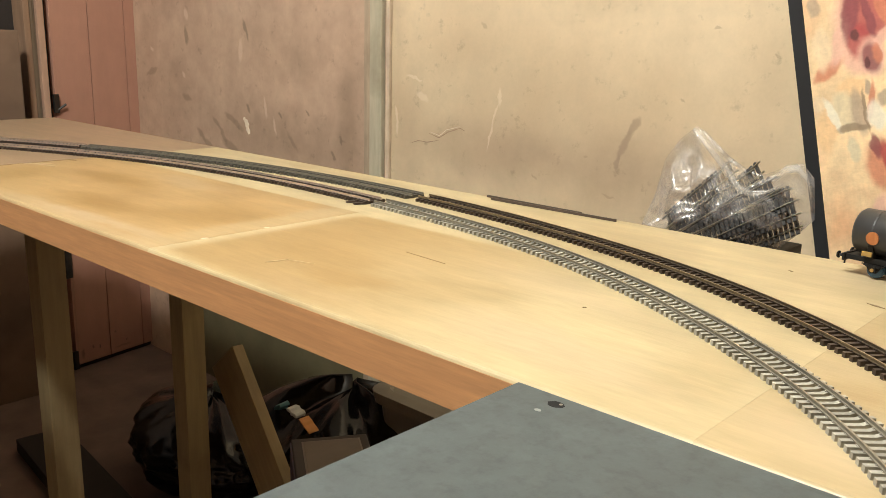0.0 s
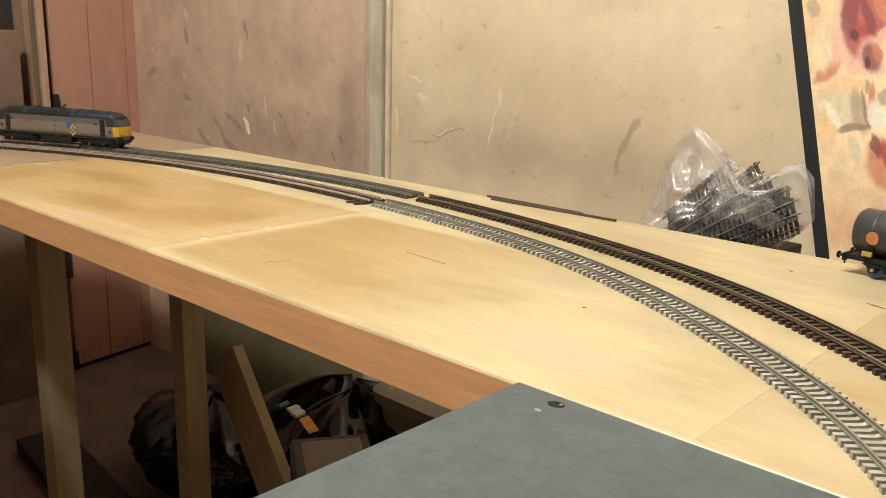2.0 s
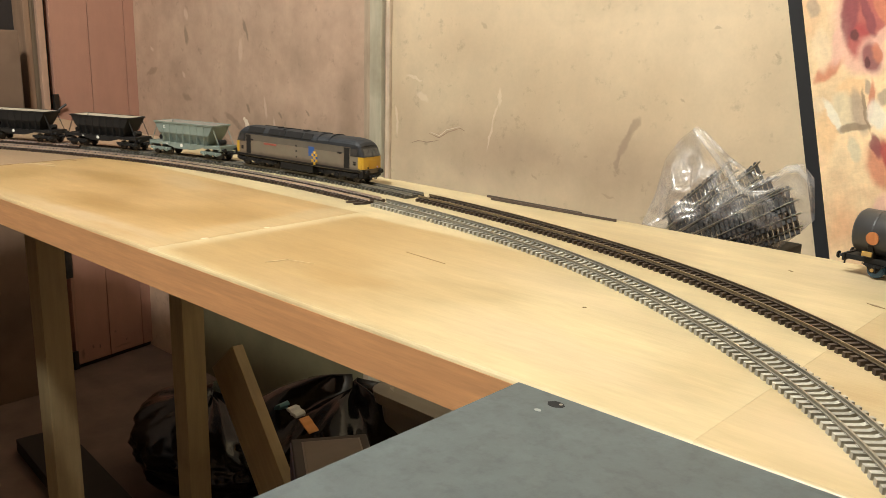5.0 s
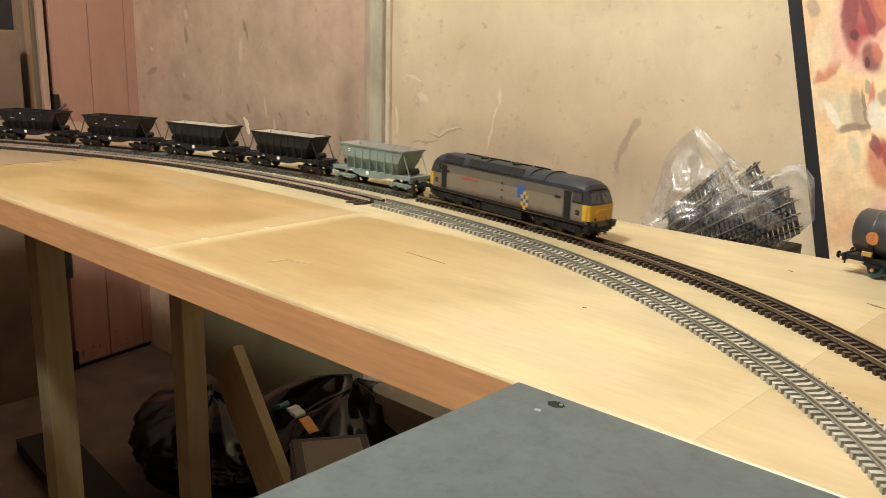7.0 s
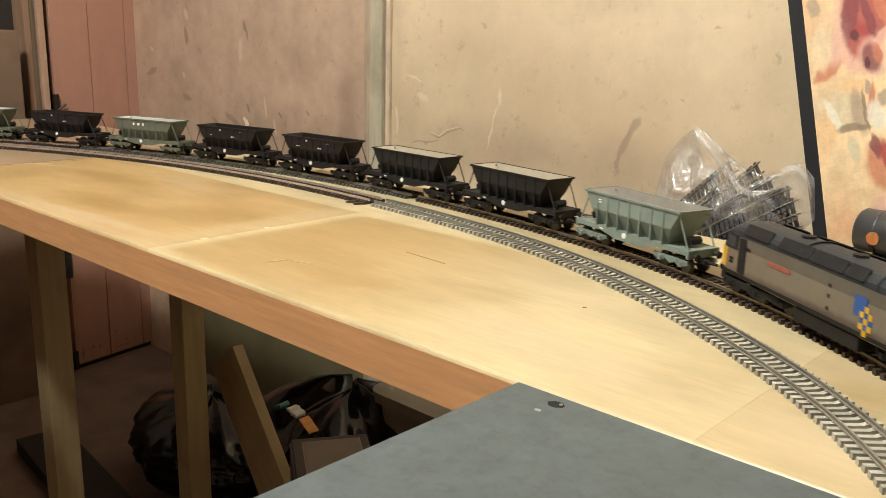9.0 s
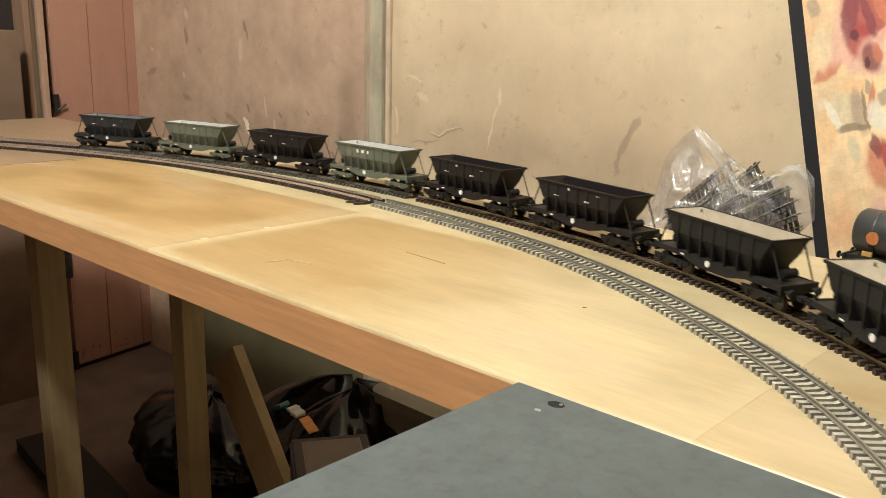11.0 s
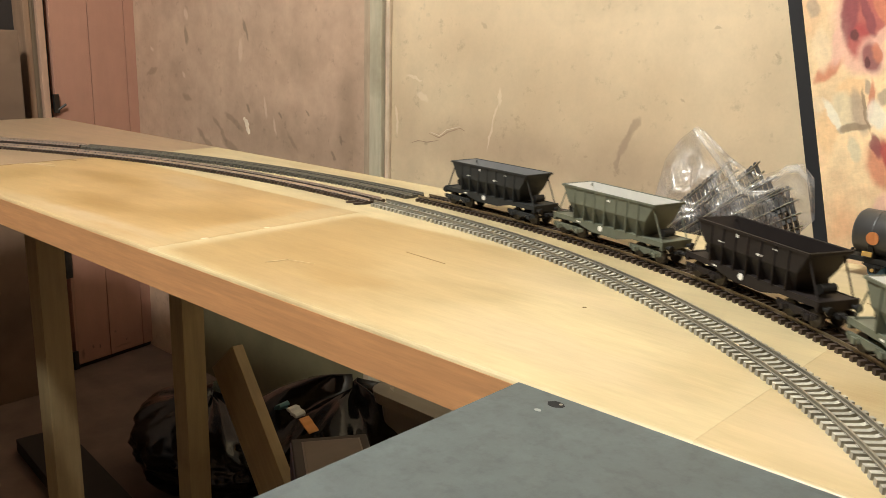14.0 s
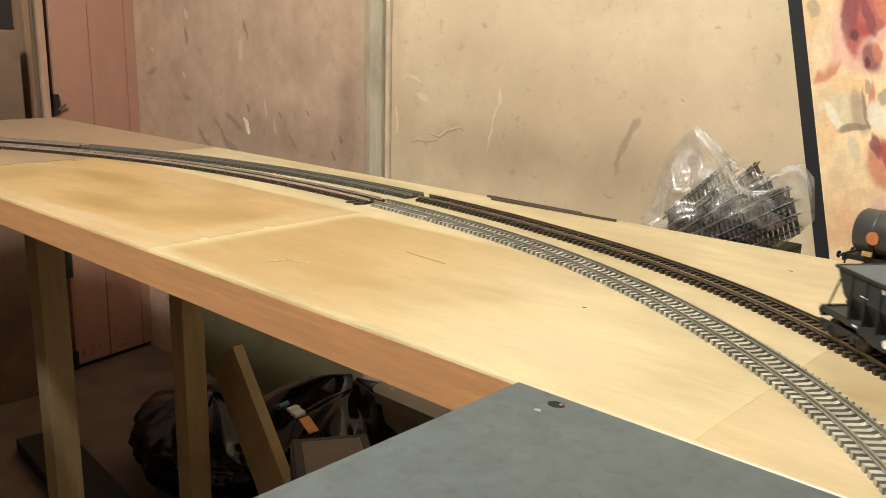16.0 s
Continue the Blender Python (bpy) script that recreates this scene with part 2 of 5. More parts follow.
def rod(bm, a, b, r, seg=8, r2=None):
    a, b = Vector(a), Vector(b)
    q = (b - a).to_track_quat("Z", "Y").to_matrix()
    rings = []
    for c, rad in ((a, r), (b, r if r2 is None else r2)):
        rings.append([c + q @ Vector((rad * math.cos(i * 2 * math.pi / seg), rad * math.sin(i * 2 * math.pi / seg), 0)) for i in range(seg)])
    loft(bm, rings)


def empty(name, m=None):
    ob = new(name)
    ob.empty_display_size = 0.05
    if m is not None:
        ob.matrix_basis = m
    return ob


# ---- the line of the railway ----
def line_build():
    """The centre line of the running track by its curvature; arc length 0.0 is a fixed mark on it."""
    ds = 0.004
    def k(s):
        if s < 0.15:
            return 0.0
        if s < 0.80:
            return -1.75
        if s > 2.9:
            return 0.0
        return float(np.interp(s, [0.80, 0.81, 1.2, 1.8, 2.4, 2.9], [-0.58, -0.58, -0.70, -0.716, -2.0, -1.05]))
    def run(x, y, a, s, end, step):
        pts = []
        while (s <= end) if step > 0 else (s >= end):
            pts.append((s, x, y, a))
            am = a + k(s + step / 2) * step / 2
            x, y, a, s = x + math.cos(am) * step, y + math.sin(am) * step, a + k(s + step / 2) * step, s + step
        return pts
    start = (-1.2076, 0.1701, radians(28.1))
    fwd = run(*start, 0.796, 4.3, ds)
    back = run(*start, 0.796, -1.4, -ds)
    return np.array(back[:0:-1] + fwd)


LINE = line_build()


def on_line(s, side=0.0):
    """Place and heading at arc length s, side metres to the right of the way."""
    x, y, a = (float(np.interp(s, LINE[:, 0], LINE[:, i])) for i in (1, 2, 3))
    side += float(np.interp(s, (1.3, 1.72, 1.85, 1.95, 2.05, 2.2), (-0.0004, -0.0012, -0.0022, -0.0046, -0.0066, -0.0076)))
    return x + math.sin(a) * side, y - math.cos(a) * side, a


def nose_at(t):
    """Arc length of the locomotive's nose: it gathers speed slowly."""
    u = t / 16
    return 0.8006 + 2.1382 * u + 0.8649 * u**2 - 0.3533 * u**3 + 1.3625 * u**4 - 0.9155 * u**5


def near_side(s):
    """Distance of the second track from the running track."""
    ks, vs = (0.2, 0.8, 1.2, 1.6, 1.78, 1.88, 2.0, 2.15, 2.3, 3.2), (0.056, 0.056, 0.0515, 0.0585, 0.0575, 0.0570, 0.0628, 0.0685, 0.0662, 0.0662)
    w = np.linspace(-0.06, 0.06, 13)
    return float(np.mean(np.interp(s + w, ks, vs)))


# ---- room ----
M_WALL_PINK = mat("pinkish_plaster", (0.54, 0.38, 0.262), 0.8, vary=0.10, scale=6, bump=0.2, bump_scale=35, dark=(0.40, 0.275, 0.19), spots=0.85, spot_scale=3.0)
M_BATTEN = mat("batten_paint", (0.46, 0.42, 0.30), 0.6, vary=0.12, scale=14, bump=0.1, bump_scale=60, stretch=(6, 6, 1), dark=(0.20, 0.16, 0.10), spots=0.6, spot_scale=9)
M_GRUBBY = mat("grubby_strip", (0.40, 0.31, 0.21), 0.7, vary=0.18, scale=16, bump=0.1, bump_scale=60, stretch=(6, 6, 1), dark=(0.24, 0.17, 0.11), spots=0.6, spot_scale=9)
M_FILLER = mat("old_filler", (0.60, 0.48, 0.34), 0.7, vary=0.18, scale=20, stretch=(4, 4, 1), dark=(0.36, 0.26, 0.17), spots=0.6, spot_scale=14)
M_STAIN = mat("brown_stain", (0.33, 0.225, 0.145), 0.8, vary=0.25, scale=40)
M_CHIP = mat("bare_plaster", (0.76, 0.66, 0.50), 0.8, vary=0.12, scale=60)
M_HINGE = mat("black_iron", (0.03, 0.025, 0.02), 0.5, metal=0.5, vary=0.3, scale=60)
UMBER, WALL_BROWN = (0.27, 0.185, 0.12), (0.42, 0.31, 0.20)
# browner around board height and beside the batten
blots(M_WALL_PINK, [(-1.06, 0.70, 0.045, 0.20, 0, UMBER, 0.55), (-1.05, 0.20, 0.06, 0.45, 0, UMBER, 0.5), (-1.30, 0.66, 0.32, 0.08, 0, UMBER, 0.45), (-1.72, 0.74, 0.12, 0.14, 0, UMBER, 0.25), (-1.45, 0.95, 0.14, 0.06, 20, (0.66, 0.48, 0.34), 0.4), (-1.2, 0.84, 0.1, 0.05, 0, UMBER, 0.2),
                    (-1.85, 0.85, 0.05, 0.2, 0, UMBER, 0.2)], "xz", 0.10, 9, (0.1, 1.2))
# browner around board height and by the batten, paler towards the upper right
blots(M_WALL, [(-0.90, 0.72, 0.05, 0.12, 0, WALL_BROWN, 0.35), (-0.64, 0.68, 0.30, 0.07, 0, WALL_BROWN, 0.7), (-0.36, 0.69, 0.16, 0.08, 0, WALL_BROWN, 0.55), (-0.75, 0.86, 0.10, 0.04, 15, WALL_BROWN, 0.22), (-0.50, 0.80, 0.06, 0.10, 0, WALL_BROWN, 0.20), (-0.93, 0.95, 0.03, 0.3, 0, WALL_BROWN, 0.3),
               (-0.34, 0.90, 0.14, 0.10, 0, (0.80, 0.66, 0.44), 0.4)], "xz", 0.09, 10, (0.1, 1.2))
WALL_Y = 0.81
CORNER_X = -1.92


def wall(name, dims, material=M_WALL, label="scuffed cream-brown plaster wall with stains"):
    return tagged(boxed(name, dims, material), label, "wall", kind="structure")


wall_n1 = wall("wall_north_1", (CORNER_X - 0.1, -0.985, WALL_Y, WALL_Y + 0.12, 0, 2.3), M_WALL_PINK, "scuffed pinkish-brown plaster wall with dark stains")
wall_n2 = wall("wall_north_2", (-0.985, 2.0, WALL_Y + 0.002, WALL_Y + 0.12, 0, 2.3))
# unseen east and south walls, kept brown to cut bounced light
wall("wall_east", (2.0, 2.12, -2.2, WALL_Y + 0.12, 0, 2.3), M_TRIM, "unseen brown wall added to close the room")
wall("wall_south", (-2.9, 2.12, -2.32, -2.2, 0, 2.3), M_TRIM, "unseen brown wall added to close the room")
tagged(boxed("floor", (-2.9, 2.12, -2.32, WALL_Y + 0.12, -0.1, 0), M_FLOOR), "dusty brown concrete floor with stains", "floor", kind="structure")
# unseen ceiling, its colour lowered to cut bounced light
tagged(boxed("ceiling", (-2.9, 2.12, -2.32, WALL_Y + 0.12, 2.3, 2.4), M_CEIL), "unseen ceiling added to close the room, toned down against bounce", "ceiling", kind="structure")
# added sheet; its dark olive deepens the shade under the baseboard
M_OLIVE_SHEET = mat("olive_sheet", (0.155, 0.135, 0.070), 0.6, vary=0.2, scale=7, bump=0.15, bump_scale=40, dark=(0.09, 0.07, 0.035), spots=0.7, spot_scale=5)
tagged(boxed("wall_dark_sheet", (-1.70, -0.50, WALL_Y - 0.004, WALL_Y - 0.0003, 0, 0.32), M_OLIVE_SHEET, bevel=0.001), "dark olive-green sheet added low on the wall to darken it", "wall", kind="structure")
# the wall with the pink door runs a little askew
DOOR_AT = pose(CORNER_X, WALL_Y, 0, 0, 0, 99.7)     # local x runs from the front into the corner
tagged(boxed("wall_west", (-3.3, -0.312, 0.030, 0.14, 0, 2.3), M_DARK, m=DOOR_AT), "near-black brown wall beside the door", "wall", kind="structure")

M_JAMB = mat("jamb_paint", (0.42, 0.265, 0.18), 0.6, vary=0.12, scale=10, bump=0.1, bump_scale=60, stretch=(6, 6, 1))
M_STRIP = mat("strip_paint", (0.17, 0.13, 0.085), 0.6, vary=0.15, scale=10, stretch=(6, 6, 1))
# hardboard brown darkened to carry the shade on the standing panel
M_SHADED_HARDBOARD = mat("hardboard", (0.16, 0.10, 0.062), 0.7, vary=0.15, scale=7, bump=0.1, bump_scale=60, dark=(0.08, 0.05, 0.03), spots=0.7, spot_scale=6)
door = tagged(empty("door_1", DOOR_AT), "closed pink-painted plank door, chipped at the bottom", "door", kind="structure")
for x0, x1 in ((-0.241, -0.1385), (-0.1365, -0.0325), (-0.0305, 0.020)):
    boxed("plank", (x0, x1, 0.0, 0.03, 0.014, 2.0), M_PINK, door, 0.0012)
boxed("hinge", (-0.254, -0.236, -0.006, 0.002, 0.255, 0.335), M_HINGE, door, 0.002, "black iron hinge")
boxed("hinge", (-0.252, -0.238, -0.006, 0.002, 0.005, 0.055), M_HINGE, door, 0.002, "black iron hinge")
bm = bmesh.new()
box(bm, -0.250, -0.236, -0.008, 0.0, 0.676, 0.722, 0.002)
rod(bm, (-0.240, -0.006, 0.684), (-0.222, -0.012, 0.697), 0.003, 6)
part("latch", bm, M_HINGE, door, "black iron latch")
frame_d = tagged(empty("door_frame", DOOR_AT), "pinkish-brown painted door frame and strips", "door frame", kind="structure")
boxed("jamb", (-0.279, -0.2625, -0.012, 0.03, 0, 2.06), M_JAMB, frame_d, 0.002, "pinkish-brown painted jamb")
boxed("stop", (-0.288, -0.281, -0.004, 0.03, 0, 2.06), M_STRIP, frame_d, 0.0015)
boxed("stop", (-0.297, -0.289, -0.009, 0.03, 0, 2.06), M_STRIP, frame_d, 0.0015)
boxed("architrave", (-0.315, -0.299, -0.014, 0.03, 0, 2.06), M_TRIM, frame_d, 0.003)
# black strip set back between jamb and planks paints the gap's shade
boxed("shadow_gap", (-0.2620, -0.2425, 0.016, 0.03, 0, 2.06), M_BLACK, frame_d, 0, "black strip painting the shade of the gap beside the door")
boxed("lintel", (-0.315, 0.02, -0.010, 0.03, 2.002, 2.06), M_PINK, frame_d)
boxed("threshold", (-0.25, 0.02, 0.012, 0.03, 0.0, 0.012), M_DARK, frame_d)
tagged(boxed("brown_panel", (-1.812, -1.788, -0.10, 0.462, 0, 0.872), M_SHADED_HARDBOARD, bevel=0.004), "brown hardboard panel standing against the wall, shade put into its colour", "panel")

# upright batten where the two wall sheets meet
bat = tagged(empty("wall_batten", pose(0, WALL_Y, 0)), "grey-green painted upright batten over the wall joint", "trim", kind="structure")
boxed("batten", (-0.989, -0.956, -0.013, 0.0, 0, 2.3), M_BATTEN, bat, 0.003)
boxed("bead", (-0.955, -0.952, -0.004, 0.0015, 0, 2.3), M_STAIN, bat, 0.001)
boxed("bead", (-0.951, -0.941, -0.006, 0.0015, 0, 2.3), M_FILLER, bat, 0.002, "pale ragged bead of filler")
boxed("bead", (-1.013, -0.990, -0.005, 0.0, 0, 2.3), M_GRUBBY, bat, 0.001, "grubby beige strip beside the batten")


def patch(parent, name, material, spine, width, y=WALL_Y, seed=0, label="", thick=0.0012):
    """A ragged raised patch on the wall along a spine of (x, z) points."""
    rnd = random.Random(seed)
    pts = []
    for (xa, za), (xb, zb) in zip(spine, spine[1:]):
        n = 6
        for i in range(n):
            f = i / n
            pts.append((xa + (xb - xa) * f, za + (zb - za) * f))
    pts.append(spine[-1])
    bm = bmesh.new()
    rows = []
    for i, (x, z) in enumerate(pts):
        a, b = pts[max(0, i - 1)], pts[min(len(pts) - 1, i + 1)]
        d = Vector((b[0] - a[0], b[1] - a[1])).normalized()
        w = width * math.sin(math.pi * (i + 0.6) / (len(pts) + 0.2)) ** 0.6
        l, r = w * rnd.uniform(0.35, 1.0), w * rnd.uniform(0.35, 1.0)
        rows.append([(x - d.y * l, y - 0.0001, z + d.x * l), (x - d.y * l * 0.7, y - thick, z + d.x * l * 0.7), (x + d.y * r * 0.7, y - thick, z - d.x * r * 0.7), (x + d.y * r, y - 0.0001, z - d.x * r)])
    loft(bm, rows, closed=True, caps=True)
    return part(name, bm, material, parent, label)


def smears(m, spines, colour, amount):
    """Ragged smears along spines of (x, z) points."""
    items = []
    for spine, w in spines:
        for (xa, za), (xb, zb) in zip(spine, spine[1:]):
            ln = math.hypot(xb - xa, zb - za)
            items.append(((xa + xb) / 2, (za + zb) / 2, ln / 2 + w * 0.9, w, math.degrees(math.atan2(zb - za, xb - xa)), colour, amount))
    blots(m, items, "xz", 0.016, 55, (0.55, 1.15))


mottle(M_WALL_PINK, 22, 0.86, 1.05)
mottle(M_WALL_PINK, 7, 0.90, 1.05, (1, 1, 0.5))
mottle(M_WALL, 24, 0.92, 1.03)
mottle(M_WALL, 45, 0.78, 1.0, detail=5, span=(0.27, 0.40))
mottle(M_WALL_PINK, 50, 0.74, 1.0, detail=5, span=(0.27, 0.40))
mottle(M_WALL, 6, 0.93, 1.04, (1, 1, 0.6))
smears(M_WALL_PINK, [([(-1.505, 0.692), (-1.470, 0.676), (-1.440, 0.660)], 0.008), ([(-1.560, 0.680), (-1.530, 0.655), (-1.505, 0.620)], 0.007), ([(-1.520, 0.628), (-1.450, 0.598)], 0.012),
                     ([(-1.630, 0.645), (-1.600, 0.620), (-1.560, 0.600)], 0.008), ([(-1.865, 0.768), (-1.815, 0.784)], 0.008), ([(-1.692, 0.722), (-1.660, 0.716)], 0.008),
                     ([(-1.267, 0.668), (-1.235, 0.632)], 0.006)], (0.24, 0.165, 0.11), 0.55)
smears(M_WALL_PINK, [([(-1.667, 0.885), (-1.665, 0.852)], 0.009), ([(-1.425, 0.905), (-1.405, 0.862)], 0.006), ([(-1.418, 0.718), (-1.408, 0.705)], 0.006), ([(-1.120, 0.640), (-1.108, 0.628)], 0.006), ([(-1.09, 0.68), (-1.085, 0.66)], 0.004), ([(-1.30, 0.71), (-1.29, 0.70)], 0.004), ([(-1.20, 0.72), (-1.195, 0.712)], 0.004)], (0.17, 0.125, 0.08), 0.6)
smears(M_WALL_PINK, [([(-1.352, 0.740), (-1.345, 0.695)], 0.005), ([(-1.318, 0.695), (-1.310, 0.660)], 0.005), ([(-1.435, 0.86), (-1.44, 0.82)], 0.009), ([(-1.690, 0.777), (-1.680, 0.770)], 0.006), ([(-1.84, 0.835), (-1.83, 0.832)], 0.005), ([(-1.665, 0.93), (-1.66, 0.91)], 0.008)], (0.70, 0.54, 0.40), 0.5)
smears(M_WALL, [([(-0.405, 0.765), (-0.418, 0.745)], 0.007), ([(-0.418, 0.745), (-0.438, 0.705)], 0.007), ([(-0.436, 0.708), (-0.440, 0.685)], 0.005)], (0.30, 0.215, 0.145), 0.6)
smears(M_WALL, [([(-0.206, 0.866), (-0.200, 0.862)], 0.0022), ([(-0.72, 0.905), (-0.712, 0.898)], 0.004), ([(-0.60, 0.66), (-0.592, 0.652)], 0.002), ([(-0.46, 0.645), (-0.44, 0.638)], 0.002), ([(-0.34, 0.80), (-0.335, 0.795)], 0.002), ([(-0.50, 0.70), (-0.495, 0.70)], 0.003), ([(-0.30, 0.90), (-0.29, 0.90)], 0.002)], (0.34, 0.25, 0.16), 0.5)
smears(M_WALL, [([(-0.676, 0.795), (-0.678, 0.770)], 0.0045), ([(-0.680, 0.768), (-0.690, 0.735), (-0.700, 0.690)], 0.0025), ([(-0.868, 0.775), (-0.850, 0.768)], 0.008), ([(-0.93, 0.75), (-0.925, 0.70)], 0.004), ([(-0.90, 0.81), (-0.86, 0.80)], 0.003)], (0.80, 0.68, 0.50), 0.45)
patch(wall_n1, "chip", M_CHIP, [(-1.432, 0.688), (-1.421, 0.676), (-1.412, 0.652)], 0.011, WALL_Y, 13, "pale chipped plaster", 0.0012)
for i, (sp, w, m) in enumerate((
        ([(-0.890, 0.683), (-0.870, 0.690), (-0.845, 0.689), (-0.815, 0.696)], 0.0010, M_STAIN),
        ([(-0.840, 0.706), (-0.815, 0.700), (-0.795, 0.712), (-0.765, 0.722), (-0.752, 0.718)], 0.0012, M_STAIN),
        ([(-0.838, 0.709), (-0.815, 0.704), (-0.797, 0.716), (-0.765, 0.725)], 0.0009, M_CHIP))):
    patch(wall_n2, "crack", m, sp, w, WALL_Y + 0.002, 40 + i, "thin ragged crack in the plaster", 0.0004 + 0.0001 * i)


# ---- baseboards ----
def baseboard():
    base = tagged(empty("baseboard", pose(0, 0, 0)), "pale plywood model railway baseboard with timber edging on legs", "table")
    x0, x1, y0, d = -1.53, 0.95, 0.0065, 0.418
    for a, b, ya, yb, m in ((x0, -0.931, y0, d, M_PLY_GREY), (-0.9302, -0.39501, y0, 0.242, M_PLY_DARK), (-0.9302, -0.39501, 0.24205, d, M_PLY),
                            (-0.395, 0.100, y0, d, M_PLY), (0.1001, x1, y0, d, M_PLY_TAN)):
        zt = TOP + (0.0001 if m is M_PLY_DARK else 0)
        r = 0.0030 if ya == y0 else 0.0002
        bm = bmesh.new()
        prism(bm, [(ya, TOP - 0.003), (ya + r * 0.22, zt - r * 0.55), (ya + r * 0.55, zt - r * 0.2), (ya + r, zt), (yb, zt), (yb, TOP - 0.003)], "x", a, b)
        part("plywood_panel", bm, m, base)
    boxed("front_edging", (x0, -0.0005, y0 - 0.0002, y0 + 0.018, TOP - 0.0325, TOP - 0.0031), M_FASCIA, base, 0.0002, "orange-brown stained timber edging")
    boxed("back_edging", (x0, x1, d - 0.018, d - 0.0005, TOP - 0.030, TOP - 0.0031), M_FASCIA, base, 0.0012)
    for y in (0.10, 0.30):
        boxed("stringer", (x0, x1, y, y + 0.03, TOP - 0.030, TOP - 0.0031), M_TIMBER, base, 0.001)
    # return panel out of view, widened to shade the floor
    boxed("return_panel", (-1.56, -0.86, -1.45, 0.004, TOP - 0.009, TOP - 0.0005), M_PLY_GREY, base, 0.0008)
    # unseen leaf with edging, added to keep light off the leg and floor
    boxed("shade_leaf", (-0.8595, -0.765, -1.45, -0.022, TOP - 0.009, TOP - 0.0005), M_PLY_GREY, base, 0.0008)
    boxed("shade_leaf_edging", (-0.7648, -0.753, -1.45, -0.022, TOP - 0.03, TOP), M_FASCIA, base, 0.0008)
    for x, y in ((-0.930, 0.136), (-0.905, 0.335), (0.30, 0.34), (0.85, 0.34), (-1.50, -1.40), (-1.04, -1.40), (-1.50, -0.10)):
        boxed("leg", (x - 0.019, x + 0.019, y - 0.019, y + 0.019, 0, TOP - 0.0302), M_TIMBER, base, 0.002, "rough greenish-brown timber leg")
    return base


baseboard()


def grey_board():
    base = tagged(empty("grey_baseboard"), "grey-painted baseboard butted against the plywood one", "table")
    boxed("board_top", (0.0, 0.95, -1.60, 0.0063, TOP - 0.018, TOP - 0.0004), M_GREY, base, 0.001)
    boxed("side_rail", (0.006, 0.030, -1.60, -0.02, TOP - 0.07, TOP - 0.0185), M_TIMBER, base, 0.001)
    for x, y in ((0.04, -1.5), (0.85, -1.5), (0.85, -0.1), (0.06, -0.1)):
        boxed("leg", (x, x + 0.045, y, y + 0.045, 0, TOP - 0.0187), M_TIMBER, base, 0.002)
    # counterbored bolt and a chip in the paint
    bm = bmesh.new()
    rings = []
    for r, z in ((0.0042, 0.0), (0.0038, 0.0002), (0.0026, 0.0001)):
        rings.append([(0.0315 + r * 1.1 * math.cos(a * math.pi / 9) * (1 + 0.12 * math.sin(a * 2.3)), -0.0035 + r * 0.9 * math.sin(a * math.pi / 9), TOP - 0.0004 + z) for a in range(18)])
    loft(bm, rings)
    part("bolt_hole", bm, M_HOLE, base, "ragged dark bolt hole")
    bm = bmesh.new()
    rod(bm, (0.0335, -0.002, TOP - 0.0010), (0.0335, -0.002, TOP - 0.0002), 0.0011, 6)
    part("bolt_head", bm, M_STEEL, base, "steel bolt head")
    bm = bmesh.new()
    rings = []
    for r, z in ((0.0022, -0.0002), (0.0017, 0.0002)):
        rings.append([(0.0290 + r * math.cos(a * math.pi / 7) * (1 + 0.25 * math.sin(a * 3.1)), -0.0155 + r * 0.7 * math.sin(a * math.pi / 7), TOP - 0.0004 + z) for a in range(14)])
    loft(bm, rings)
    part("paint_chip", bm, M_FLECK, base, "pale chip in the grey paint")


M_HOLE = mat("hole_dark", (0.005, 0.005, 0.005), 0.95, vary=0.2, scale=200)
M_FLECK = mat("bare_fleck", (0.30, 0.31, 0.28), 0.7, vary=0.2, scale=200)
M_STEEL = mat("wheel_steel", (0.35, 0.32, 0.28), 0.35, metal=0.9, vary=0.1, scale=80)
grey_board()


# ---- tracks ----
def sleeper_mesh(name, material, half, width, height, concrete):
    bm = bmesh.new()
    if concrete:
        w2 = width / 2
        prof = [(-half, 0), (half, 0), (half, height), (half * 0.55, height), (half * 0.35, height * 0.72), (-half * 0.35, height * 0.72), (-half * 0.55, height), (-half, height)]
        prism(bm, prof, "y", -w2, w2)
    else:
        box(bm, -half, half, -width / 2, width / 2, 0, height)
    k = 0.5 if concrete else 1.0
    for sx in (-1, 1):
        for o in (-1, 1):
            c = sx * 0.00825 + o * 0.0013
            box(bm, c - 0.0006 * k, c + 0.0006 * k, -width * 0.32 * k, width * 0.32 * k, height, height + 0.0008 * k)
    me = bpy.data.meshes.new(name)
    bm.to_mesh(me)
    bm.free()
    me.materials.append(material)
    return me


